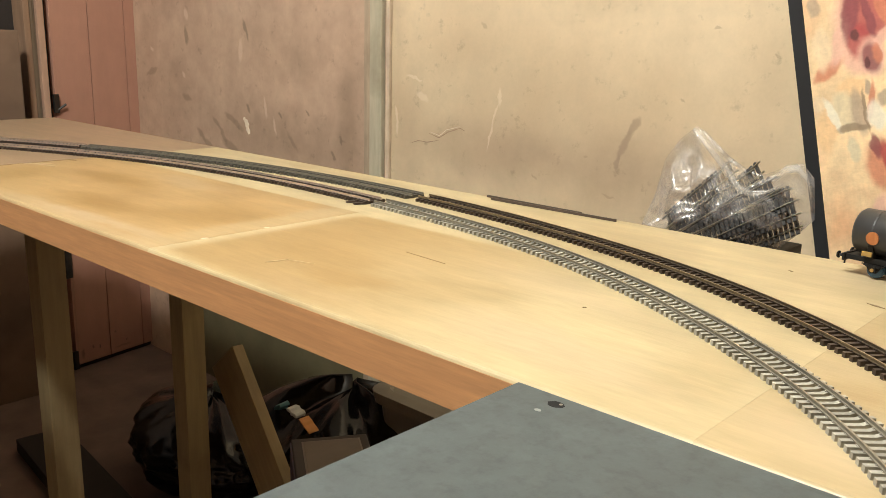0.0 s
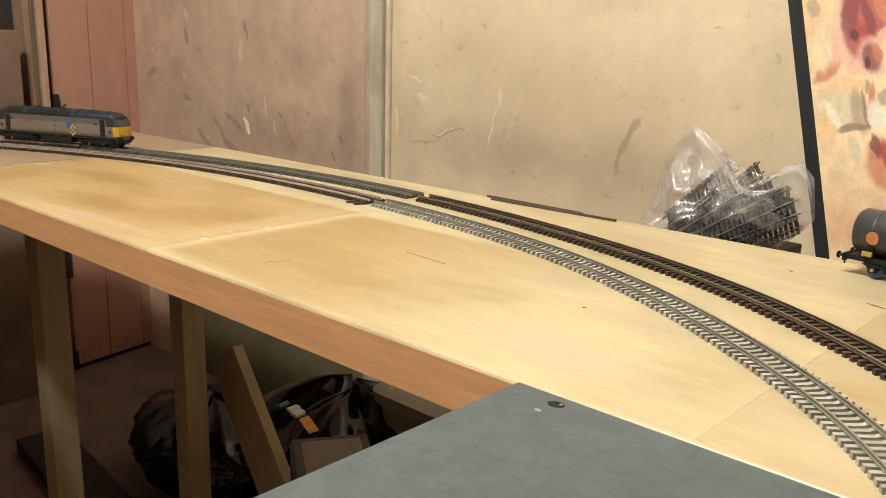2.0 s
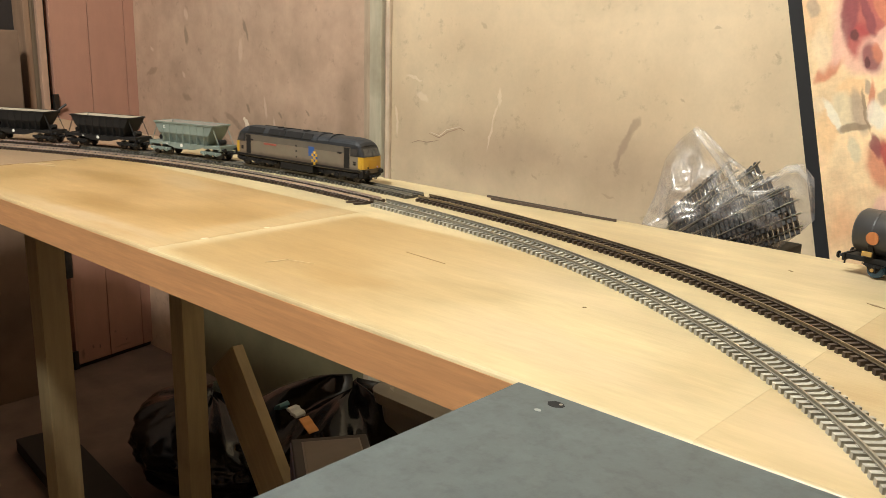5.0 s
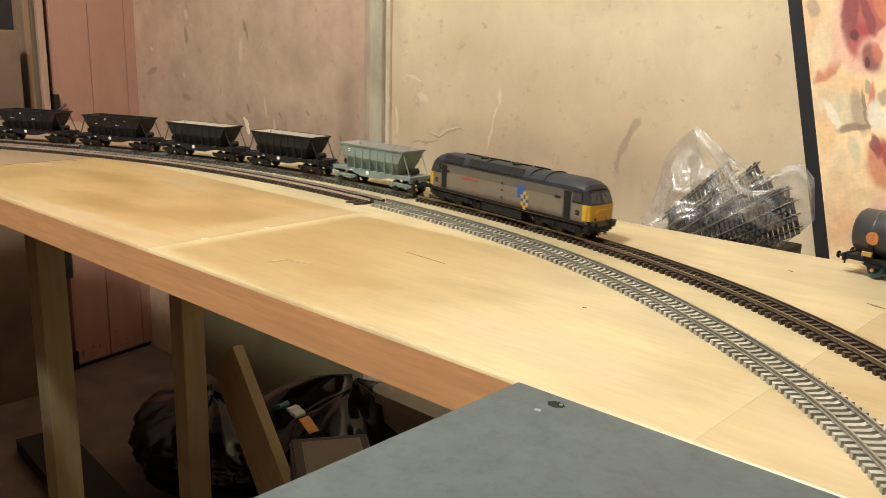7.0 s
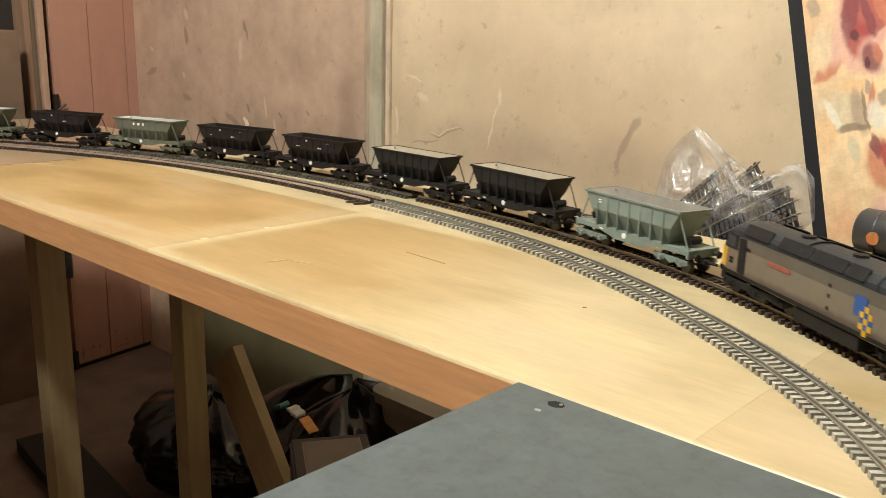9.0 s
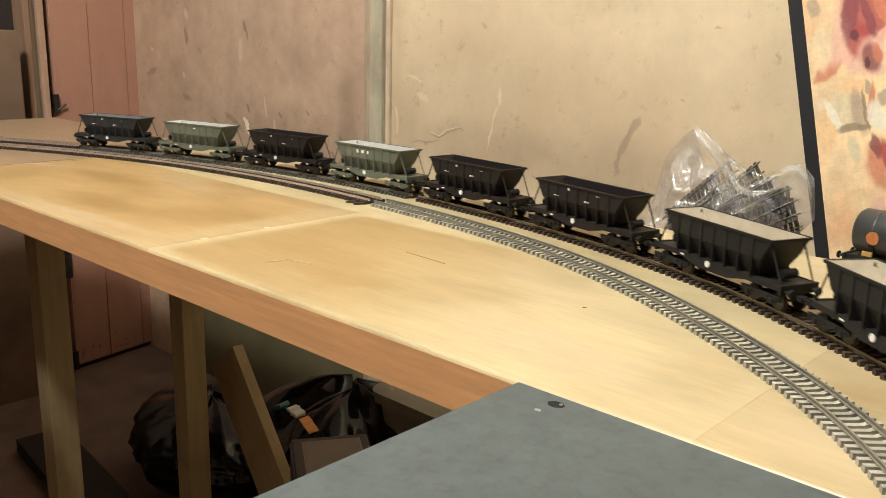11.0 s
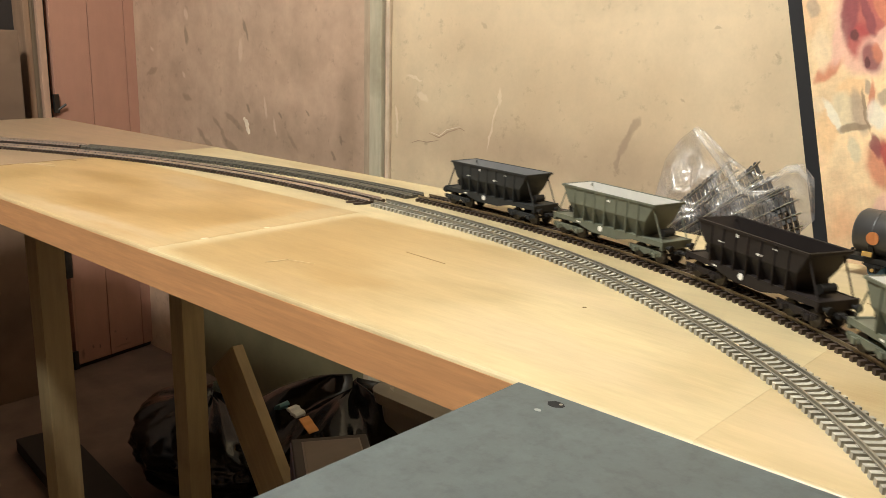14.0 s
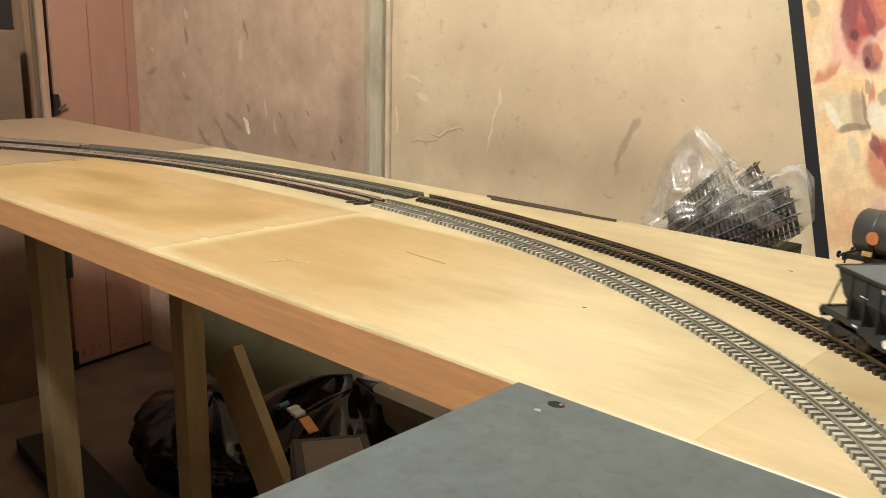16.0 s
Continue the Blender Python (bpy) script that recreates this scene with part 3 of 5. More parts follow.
def track_piece(label, s0, s1, side, pitch, rail_m, sleeper_m, half, width, concrete=False):
    th = tagged(empty("model_track", pose(0, 0, TOP)), label, "track", "model railway tracks")
    h = 0.0033
    for o in (-1, 1):
        bm = bmesh.new()
        rings = []
        n = max(3, int((s1 - s0) / 0.012))
        for i in range(n + 1):
            s = s0 + (s1 - s0) * i / n
            x, y, a = on_line(s, side(s) + o * 0.00825)
            nx, ny = math.sin(a), -math.cos(a)
            # foot, web and head of the rail
            prof = [(-0.0010, 0), (0.0010, 0), (0.0010, 0.0005), (0.0003, 0.0008), (0.0003, 0.0017), (0.00055, 0.0019), (0.00055, 0.0026), (-0.00055, 0.0026), (-0.00055, 0.0019), (-0.0003, 0.0017), (-0.0003, 0.0008), (-0.0010, 0.0005)]
            rings.append([(x + nx * p, y + ny * p, h + 0.0002 + q) for p, q in prof])
        loft(bm, rings)
        part("rail", bm, rail_m, th)
    me = sleeper_mesh("sleeper", sleeper_m, half, width, h, concrete)
    s = s0 + 0.004
    while s < s1 - 0.003:
        x, y, a = on_line(s, side(s))
        ob = new("sleeper", me)
        ob.parent = th
        ob.matrix_basis = pose(x, y, 0, 0, 0, math.degrees(a) + 90)
        s += pitch
    return th


def zero(s):
    return 0.0


track_piece("dark brown model track curving onto the return board", -1.10, 0.548, zero, 0.0069, M_RAIL, M_BROWN_SLEEPER, 0.0145, 0.0030)
track_piece("dark brown curved model track over the grey board", 2.605, 4.10, zero, 0.0069, M_RAIL, M_BROWN_SLEEPER, 0.0145, 0.0030)
track_piece("dark brown model track with rails coloured bright for their sheen", 0.55, 0.985, zero, 0.0069, M_RAIL_BRIGHT, M_BROWN_SLEEPER, 0.0145, 0.0030)
track_piece("weathered grey flexible model track on wood", 0.990, 1.622, zero, 0.0069, M_RAIL_GREY, M_GREY_SLEEPER, 0.0145, 0.0031)
track_piece("dark brown curved model track on plywood", 1.632, 2.60, zero, 0.0069, M_RAIL, M_BROWN_SLEEPER, 0.0145, 0.0030)
track_piece("dark brown model track ending beside loose joiners", 0.70, 1.618, near_side, 0.0069, M_RAIL_BRIGHT, M_BROWN_SLEEPER, 0.0145, 0.0030)
track_piece("grey concrete-sleepered model track on plywood", 1.626, 2.60, near_side, 0.0069, M_RAIL_GREY, M_CONCRETE_SLEEPER, 0.0148, 0.0031, True)


# ---- small things on the boards ----
M_LOOSE = mat("rusty_rail", (0.09, 0.065, 0.05), 0.5, metal=0.3, vary=0.2, scale=80)
M_PENCIL = mat("pencil_mark", (0.25, 0.175, 0.095), 0.7, vary=0.2, scale=100)
M_SCUFF = mat("pale_scuff", (0.50, 0.40, 0.25), 0.6, vary=0.1, scale=100)
M_FILM = bpy.data.materials.new("clear_film")
M_FILM.use_nodes = True
_t = M_FILM.node_tree
_b = _t.nodes["Principled BSDF"]
_b.inputs["Base Color"].default_value = (0.9, 0.9, 0.9, 1)
_b.inputs["Roughness"].default_value = 0.14
_b.inputs["Specular IOR Level"].default_value = 1.0
_tr = _t.nodes.new("ShaderNodeBsdfTransparent")
_gl = _t.nodes.new("ShaderNodeBsdfGlossy")
_gl.inputs["Roughness"].default_value = 0.07
_m1 = _t.nodes.new("ShaderNodeMixShader")
_m2 = _t.nodes.new("ShaderNodeMixShader")
_ns = _t.nodes.new("ShaderNodeTexNoise")
_ns.inputs["Scale"].default_value = 30
_mr = _t.nodes.new("ShaderNodeMapRange")
_mr.inputs[1].default_value, _mr.inputs[2].default_value, _mr.inputs[3].default_value, _mr.inputs[4].default_value = 0.40, 0.72, 0.03, 0.24
_bp = _t.nodes.new("ShaderNodeBump")
_bp.inputs["Strength"].default_value, _bp.inputs["Distance"].default_value = 0.9, 0.004
_n2 = _t.nodes.new("ShaderNodeTexNoise")
_n2.inputs["Scale"].default_value, _n2.inputs["Detail"].default_value = 55, 6
_co = _t.nodes.new("ShaderNodeTexCoord")
for _n in (_ns, _n2):
    _t.links.new(_co.outputs["Object"], _n.inputs["Vector"])
_t.links.new(_n2.outputs[0], _bp.inputs["Height"])
_t.links.new(_bp.outputs[0], _gl.inputs["Normal"])
_t.links.new(_ns.outputs[0], _mr.inputs[0])
_m1.inputs[0].default_value = 0.20
_t.links.new(_tr.outputs[0], _m1.inputs[1])
_t.links.new(_gl.outputs[0], _m1.inputs[2])
_t.links.new(_mr.outputs[0], _m2.inputs[0])
_t.links.new(_m1.outputs[0], _m2.inputs[1])
_t.links.new(_b.outputs[0], _m2.inputs[2])
_t.links.new(_m2.outputs[0], _t.nodes["Material Output"].inputs["Surface"])


def mark(name, label, a, b, w, material, z=TOP + 0.0004, cat="mark"):
    """A thin line or scuff lying on the board from a to b."""
    d = Vector((b[0] - a[0], b[1] - a[1]))
    n = Vector((-d.y, d.x)).normalized() * w
    bm = bmesh.new()
    rnd = random.Random(int(abs(a[0]) * 9999))
    rings = []
    for i in range(9):
        f = i / 8
        k = math.sin(math.pi * (f * 0.9 + 0.05)) * rnd.uniform(0.5, 1.1)
        x, y = a[0] + d.x * f, a[1] + d.y * f
        rings.append([(x - n.x * k, y - n.y * k, z - 0.0003), (x - n.x * k, y - n.y * k, z + 0.0001), (x + n.x * k, y + n.y * k, z + 0.0001), (x + n.x * k, y + n.y * k, z - 0.0003)])
    loft(bm, rings)
    return tagged(part(name, bm, material), label, cat)


mark("scratch", "long dark scratch in the plywood", (-0.241, 0.160), (-0.192, 0.156), 0.0003, M_PENCIL)
mark("scuff", "pale scuff on the plywood", (-0.292, 0.052), (-0.287, 0.072), 0.0012, M_SCUFF)
mark("scuff", "pale scuff on the plywood", (-0.287, 0.070), (-0.262, 0.078), 0.0009, M_SCUFF)
mark("scuff", "pale scuff beside the board joint", (-0.930, 0.112), (-0.905, 0.146), 0.0022, M_SCUFF)
mark("scuff", "pale scuff beside the board joint", (-0.906, 0.128), (-0.885, 0.142), 0.0016, M_SCUFF)
mark("scuff", "pale line of filler along the board joint", (-0.9306, 0.02), (-0.9306, 0.24), 0.0016, M_PENCIL)
mark("scuff", "dark scuff on the plywood", (0.009, 0.352), (0.014, 0.349), 0.0010, M_PENCIL)
mark("scuff", "pale scuff on the plywood", (0.085, 0.302), (0.10, 0.297), 0.0012, M_PENCIL)
mark("screw_hole", "pale filled screw hole in the plywood", (-0.396, 0.058), (-0.392, 0.064), 0.0025, M_CHIP)
mark("screw_hole", "tiny filled screw hole in the plywood", (-0.397, 0.126), (-0.394, 0.130), 0.0018, M_CHIP)
mark("screw_hole", "tiny dark screw hole in the plywood", (-0.050, 0.141), (-0.048, 0.143), 0.0012, M_PENCIL)
mark("screw_hole", "dark knot beside the track", (-0.930, 0.178), (-0.916, 0.184), 0.0035, M_PENCIL)

# loose rail joiners at the gap in the second track
for ds, w in ((-0.020, 0.0020), (-0.006, 0.0026)):
    x, y, a = on_line(1.618 + ds, near_side(1.618) + 0.016)
    tagged(boxed("loose_sleeper", (-0.008, 0.008, -w, w, 0, 0.0022), M_BROWN_SLEEPER, bevel=0.0003, m=pose(x, y, TOP, 0, 0, math.degrees(a) + 70)), "loose dark brown track sleeper", "sleeper", "loose sleepers")

# loose rails lying along the back edge
for y, x0, x1, rz in ((0.4145, -0.366, -0.235, -0.6), (0.4075, -0.352, -0.190, 1.6)):
    tagged(boxed("loose_rail", (x0 + 0.28, x1 + 0.28, -0.0008, 0.0008, 0, 0.0028), M_LOOSE, bevel=0.0003, m=pose(-0.28, y, TOP, 0, 0, rz)), "loose brown length of rail along the board edge", "rail", "loose rails")


# ---- behind the board: black box, painting, bag of track ----
tagged(boxed("black_box", (-0.150, -0.092, 0.50, 0.665, 0, 0.655), M_BLACK, bevel=0.004), "matt black storage box standing behind the board", "box")


def canvas_paint():
    """Oil paint in soft blots of colour: petals and hollows in reds, rose and pearl on cream."""
    m = mat("painted_canvas", (0.88, 0.66, 0.38), 0.55, vary=0.14, scale=16, bump=0.25, bump_scale=160, dark=(0.70, 0.32, 0.15), spots=0.55, spot_scale=13)
    inv = pose(0.0315, 0, 0.0008, 0, -13.2, 0).inverted()
    rose, crimson, deep, pearl, grey, cream = (0.80, 0.48, 0.36), (0.42, 0.065, 0.060), (0.11, 0.035, 0.035), (0.72, 0.62, 0.40), (0.46, 0.34, 0.23), (0.84, 0.66, 0.42)
    rust, dusk = (0.62, 0.22, 0.12), (0.25, 0.065, 0.07)
    white, shade, amber = (0.86, 0.80, 0.64), (0.30, 0.21, 0.13), (0.86, 0.58, 0.30)
    ground_tones = [(-0.155, 0.925, 0.008, 0.014, 0, grey), (-0.128, 0.850, 0.024, 0.010, 30, rust), (-0.120, 0.880, 0.010, 0.028, -15, rose), (-0.135, 0.808, 0.010, 0.011, 0, cream), (-0.138, 0.875, 0.012, 0.030, 0, cream), (-0.120, 0.775, 0.014, 0.030, 0, amber)]
    red_cup = [(-0.094, 0.918, 0.041, 0.050, 0, rose), (-0.096, 0.874, 0.022, 0.030, 0, rose), (-0.089, 0.927, 0.035, 0.044, 0, crimson), (-0.097, 0.887, 0.017, 0.024, 0, crimson), (-0.111, 0.918, 0.010, 0.036, -14, dusk),
               (-0.090, 0.915, 0.006, 0.034, 12, dusk), (-0.076, 0.925, 0.008, 0.030, 18, rust), (-0.102, 0.893, 0.007, 0.008, 0, deep), (-0.070, 0.893, 0.020, 0.007, 40, rose)]
    hollow = [(-0.079, 0.869, 0.019, 0.027, 10, rose), (-0.080, 0.868, 0.0125, 0.020, 10, dusk), (-0.074, 0.873, 0.006, 0.014, 10, rust), (-0.083, 0.862, 0.004, 0.007, 0, deep)]
    petals = [(-0.098, 0.832, 0.020, 0.014, 0, amber), (-0.101, 0.802, 0.019, 0.029, 20, pearl), (-0.116, 0.797, 0.005, 0.026, 20, white), (-0.085, 0.803, 0.010, 0.032, 8, grey), (-0.089, 0.783, 0.022, 0.006, 0, shade), (-0.078, 0.806, 0.003, 0.030, 5, shade),
              (-0.073, 0.818, 0.004, 0.026, -8, rust), (-0.064, 0.800, 0.011, 0.022, 10, white), (-0.060, 0.822, 0.008, 0.010, 0, grey), (-0.080, 0.834, 0.004, 0.010, 0, grey)]
    foot = [(-0.084, 0.757, 0.008, 0.018, 10, pearl), (-0.048, 0.742, 0.022, 0.036, 10, rust), (-0.060, 0.763, 0.006, 0.018, 10, dusk), (-0.046, 0.752, 0.007, 0.022, 10, crimson), (-0.035, 0.690, 0.020, 0.024, 0, rose)]
    spots = []
    for x, z, rx, rz, tilt, col in ground_tones + red_cup + hollow + petals + foot:
        c = inv @ Vector((x, 0, z))
        spots.append((c.x, c.z, rx, rz, tilt, col, 0.85))
    blots(m, spots, "xz", 0.010, 60, (0.62, 1.12))
    mottle(m, 45, 0.90, 1.08, (2.5, 1, 1))
    mottle(m, 130, 0.94, 1.05, (1, 1, 2))
    return m


def painting():
    th = tagged(empty("painting", pose(0.0315, 0.7875, 0.0008, 0, -13.2, 0)), "tall black-edged oil painting in reds and cream, leaning askew", "painting")
    # local x along the lower edge, z up the side, the lower left corner at the origin
    boxed("frame_bar", (0.0, 0.0165, -0.012, 0.018, 0, 1.55), M_BLACK, th, 0.001, "black edge of the frame")
    boxed("frame_bar", (0.62, 0.64, -0.012, 0.018, 0, 1.55), M_BLACK, th, 0.001)
    boxed("frame_bar", (0.0167, 0.6198, -0.012, 0.018, 0, 0.018), M_BLACK, th, 0.001)
    boxed("frame_bar", (0.0167, 0.6198, -0.012, 0.018, 1.532, 1.55), M_BLACK, th, 0.001)
    boxed("canvas", (0.0167, 0.6198, -0.010, 0.012, 0.0182, 1.5318), canvas_paint(), th, 0, "cream and orange painted canvas")
    return th


def bag_of_track():
    # clear bag: two crumpled skins meeting along a ragged outline
    out = [(-0.268, 0.657), (-0.252, 0.700), (-0.243, 0.742), (-0.226, 0.768), (-0.206, 0.786), (-0.193, 0.779), (-0.163, 0.755), (-0.140, 0.742), (-0.120, 0.739), (-0.098, 0.750), (-0.080, 0.756), (-0.066, 0.742), (-0.062, 0.715), (-0.060, 0.697), (-0.078, 0.676), (-0.096, 0.6575), (-0.150, 0.6565), (-0.215, 0.6560)]
    th = tagged(empty("plastic_bag", pose(0, 0, 0)), "clear crumpled plastic bag holding lengths of track", "bag")
    cx, cz, cy = -0.160, 0.695, 0.600
    bm = bmesh.new()
    nr = 16
    dense = []
    for (xa, za), (xb, zb) in zip(out, out[1:] + out[:1]):
        for k in range(8):
            dense.append((xa + (xb - xa) * k / 8, za + (zb - za) * k / 8))
    n = len(dense)
    skins = []
    for s in (-1, 1):
        rings = []
        for r in range(nr + 1):
            f = r / nr
            ring = []
            for x, z in dense:
                px, pz = cx + (x - cx) * f, cz + (z - cz) * f
                crum = 0.040 * (0.3 - abs(noise.noise((px * 17 + pz * 9, pz * 15, s * 5.0)))) + 0.026 * (0.3 - abs(noise.noise((px * 38, pz * 38 - px * 20, s * 9.0)))) + 0.010 * (0.3 - abs(noise.noise((px * 95, pz * 60, s * 3.0))))
                y = cy + s * (0.050 * (1 - f ** 2.2) * (1.0 - 0.55 * max(0, (pz - 0.70) / 0.09)) + crum * (1 - f ** 6))
                ring.append((px, min(y, 0.70), max(pz, 0.6558)))
            rings.append(ring)
        skins.append(rings)
    for si, rings in enumerate(skins):
        vr = [[bm.verts.new(p) for p in ring] for ring in rings[1:]]
        c = bm.verts.new(rings[0][0])
        for j in range(n):
            bm.faces.new((c, vr[0][j], vr[0][(j + 1) % n]))
            for a, b in zip(vr, vr[1:]):
                bm.faces.new((a[j], b[j], b[(j + 1) % n], a[(j + 1) % n]))
    bmesh.ops.remove_doubles(bm, verts=bm.verts[:], dist=0.0002)
    part("film", bm, M_FILM, th, "thin clear crumpled film", smooth=True)
    # zip strip along the mouth of the bag: a bent ribbon
    bm = bmesh.new()
    line = [(-0.207, 0.786), (-0.195, 0.780), (-0.182, 0.767), (-0.170, 0.752), (-0.158, 0.738), (-0.146, 0.729), (-0.132, 0.726), (-0.116, 0.728), (-0.103, 0.735)]
    rows = []
    for k, (x, z) in enumerate(line):
        w = 0.003 + 0.0045 * math.sin(math.pi * k / 8)
        yy = cy - 0.034 - 0.006 * math.sin(k * 1.3)
        x += 0.015
        rows.append([(x, yy, z), (x - 0.3 * w, yy - 0.002, z - w), (x - 0.3 * w, yy - 0.0015, z - w), (x, yy + 0.0005, z)])
    loft(bm, rows)
    part("zip_strip", bm, M_STRIP_FILM, th, "milky zip strip along the bag's mouth", smooth=True)
    bm = bmesh.new()
    line = [(-0.112, 0.722), (-0.106, 0.740), (-0.094, 0.753), (-0.082, 0.756), (-0.070, 0.746), (-0.064, 0.728), (-0.062, 0.706)]
    rows = []
    for k, (x, z) in enumerate(line):
        w = 0.008
        rows.append([(x, cy - 0.010, z), (x + 0.002, cy - 0.014, z - w), (x + 0.002, cy - 0.0135, z - w), (x, cy - 0.0095, z)])
    loft(bm, rows)
    part("folded_flap", bm, M_STRIP_FILM, th, "milky folded flap of the bag", smooth=True)
    # lengths of track inside
    pile = [(-0.194, 0.600, 0.7030, 0.108, -45, 60), (-0.176, 0.592, 0.6940, 0.125, -40, 66), (-0.154, 0.585, 0.6910, 0.135, -36, 64), (-0.136, 0.578, 0.6860, 0.120, -33, 66),
            (-0.116, 0.584, 0.6850, 0.095, -30, 62), (-0.106, 0.592, 0.6740, 0.075, -31, 60), (-0.166, 0.618, 0.7030, 0.100, -48, 56), (-0.128, 0.614, 0.6990, 0.075, -26, 56), (-0.118, 0.604, 0.6800, 0.090, -55, 70), (-0.150, 0.606, 0.6850, 0.090, -20, 72)]
    for i, (x, y, z, ln, tilt, lean) in enumerate(pile):
        tp = tagged(empty("track_length", pose(x, y, z, 0, 0, 0) @ pose(0, 0, 0, 0, tilt, 0) @ pose(0, 0, 0, lean, 0, 0)), "dark length of model track inside the clear bag", "track", "lengths of track in the bag")
        for yy in (-0.008, 0.008):
            boxed("rail", (-ln / 2 - 0.004, ln / 2 + 0.006, yy - 0.0004, yy + 0.0004, 0.0024, 0.0050), M_RAIL_PALE, tp)
        k = int(ln / 0.0062)
        for j in range(k):
            xx = -ln / 2 + 0.003 + j * 0.0062
            boxed("sleeper", (xx, xx + 0.0038, -0.0140, 0.0140, 0, 0.0026), M_BAG_SLEEPER, tp)


M_BAG_SLEEPER = mat("dark_sleeper", (0.042, 0.041, 0.037), 0.5, vary=0.3, scale=150)
M_STRIP_FILM = mat("milky_film", (0.72, 0.68, 0.60), 0.2, vary=0.1, scale=80)
_b = M_STRIP_FILM.node_tree.nodes["Principled BSDF"]
_b.inputs["Alpha"].default_value = 0.26
M_RAIL_PALE = mat("rail_nickel", (0.62, 0.58, 0.46), 0.3, metal=0.8, vary=0.1, scale=60)
painting()
bag_of_track()


# ---- under the board ----
M_BIN = mat("bin_bag", (0.003, 0.003, 0.0035), 0.14, vary=0.2, scale=20, bump=0.35, bump_scale=45)
M_CARD = mat("dark_card", (0.028, 0.022, 0.020), 0.6, vary=0.15, scale=20)
M_PURPLE = mat("purple_card", (0.03, 0.015, 0.05), 0.5, vary=0.15, scale=20)
M_TUB = mat("cloudy_plastic", (0.20, 0.18, 0.14), 0.35, vary=0.1, scale=20)
M_TEAL = mat("teal_print", (0.05, 0.16, 0.18), 0.4, vary=0.2, scale=30)
M_ORANGE = mat("orange_print", (0.6, 0.26, 0.05), 0.4, vary=0.1, scale=30)
M_PRINT = mat("pale_print", (0.55, 0.58, 0.58), 0.4, vary=0.1, scale=30)
M_PALE_LINE = mat("pale_line_print", (0.20, 0.17, 0.14), 0.5, vary=0.1, scale=30)
M_TAUPE = mat("taupe_print", (0.14, 0.115, 0.09), 0.5, vary=0.1, scale=30)


def bin_bag(at, rx, ry, h, seed, label):
    """A slumped bin bag: a wrinkled mound with a flat base."""
    bm = bmesh.new()
    rings = []
    nu, nv = 110, 48
    for j in range(nv + 1):
        f = j / nv
        ring = []
        for i in range(nu):
            a = i * 2 * math.pi / nu
            prof = math.sin(math.pi * (0.16 + 0.84 * f)) ** 0.55 if f < 1 else 0.02
            z = h * f ** 0.9
            ca, sa = math.cos(a), math.sin(a)
            wr = 1 + 0.16 * noise.noise((ca * 1.3 + seed, sa * 1.3, f * 2)) + 0.09 * noise.noise((ca * 5 + seed, sa * 5, f * 3)) + 0.11 * (0.25 - abs(noise.noise((ca * 3.2 + f * 2, sa * 3.2 + seed, f * 5)))) + 0.05 * (0.25 - abs(noise.noise((ca * 9 + seed, sa * 9, f * 11))))
            ring.append((rx * prof * wr * ca, ry * prof * wr * sa, z * (1 + 0.13 * noise.noise((ca * 2, sa * 2 + seed, 1))) ))
        rings.append(ring)
    loft(bm, rings)
    ob = part("bin_bag", bm, M_BIN, smooth=True)
    ob.matrix_basis = pose(*at)
    return tagged(ob, label, "bag", "black bags under the board")


bin_bag((-1.15, 0.525, 0), 0.20, 0.150, 0.175, 1.0, "slumped shiny black plastic bin bag on the floor")
bag2 = bin_bag((-0.83, 0.62, 0), 0.25, 0.16, 0.262, 4.0, "full shiny black plastic bin bag with printed panel")
for nm, m, sp, w in (("pale_panel", M_PRINT, [(-0.846, 0.258), (-0.820, 0.250)], 0.008), ("orange_panel", M_ORANGE, [(-0.812, 0.250), (-0.785, 0.232)], 0.003), ("teal_panel", M_TEAL, [(-0.882, 0.246), (-0.864, 0.256)], 0.008)):
    ob = patch(bag2, nm, m, sp, w, 0.500, 3, "printed patch on the bag", 0.02)
    ob.matrix_parent_inverse = pose(-0.83, 0.62, 0).inverted()
tagged(boxed("leaning_plank", (-0.044, 0.044, -0.010, 0.010, 0, 0.44), M_TIMBER, bevel=0.002, m=pose(-0.665, 0.405, 0.004, -4, -41, 0)), "rough timber plank leaning under the board", "plank")
bx = tagged(empty("cardboard_box", pose(-0.655, 0.346, 0, 0, 0, 56)), "dark cardboard box with a taupe printed top, under the board", "box")
boxed("body", (0.0, 0.108, -0.16, 0.0, 0.0, 0.315), M_CARD, bx, 0.002)
boxed("side_panel", (-0.0024, -0.0002, -0.158, -0.002, 0.004, 0.311), M_PURPLE, bx, 0, "dark purple printed side")
boxed("top_print", (0.016, 0.094, -0.150, -0.014, 0.3152, 0.3162), M_TAUPE, bx, 0, "taupe printed panel with a pale outline")
boxed("print_outline", (0.0135, 0.0965, -0.150, -0.0115, 0.3151, 0.3155), M_PALE_LINE, bx)
tb = tagged(empty("plastic_tub", pose(-0.615, 0.66, 0)), "cloudy plastic storage tub against the wall", "tub")
bm = bmesh.new()
def tub_ring(e, z, r=0.03):
    pts = []
    for qx, qy, a0 in ((1, 1, 0), (-1, 1, 90), (-1, -1, 180), (1, -1, 270)):
        for k in range(5):
            a = radians(a0 + k * 22.5)
            pts.append((qx * (0.125 + e - r) + r * math.cos(a), qy * (0.075 + e - r) + r * math.sin(a), z))
    return pts
loft(bm, [tub_ring(-0.02, 0), tub_ring(0.0, 0.275), tub_ring(0.008, 0.277), tub_ring(0.008, 0.285), tub_ring(-0.006, 0.285), tub_ring(-0.026, 0.006)])
part("tub_body", bm, M_TUB, tb)
bm = bmesh.new()
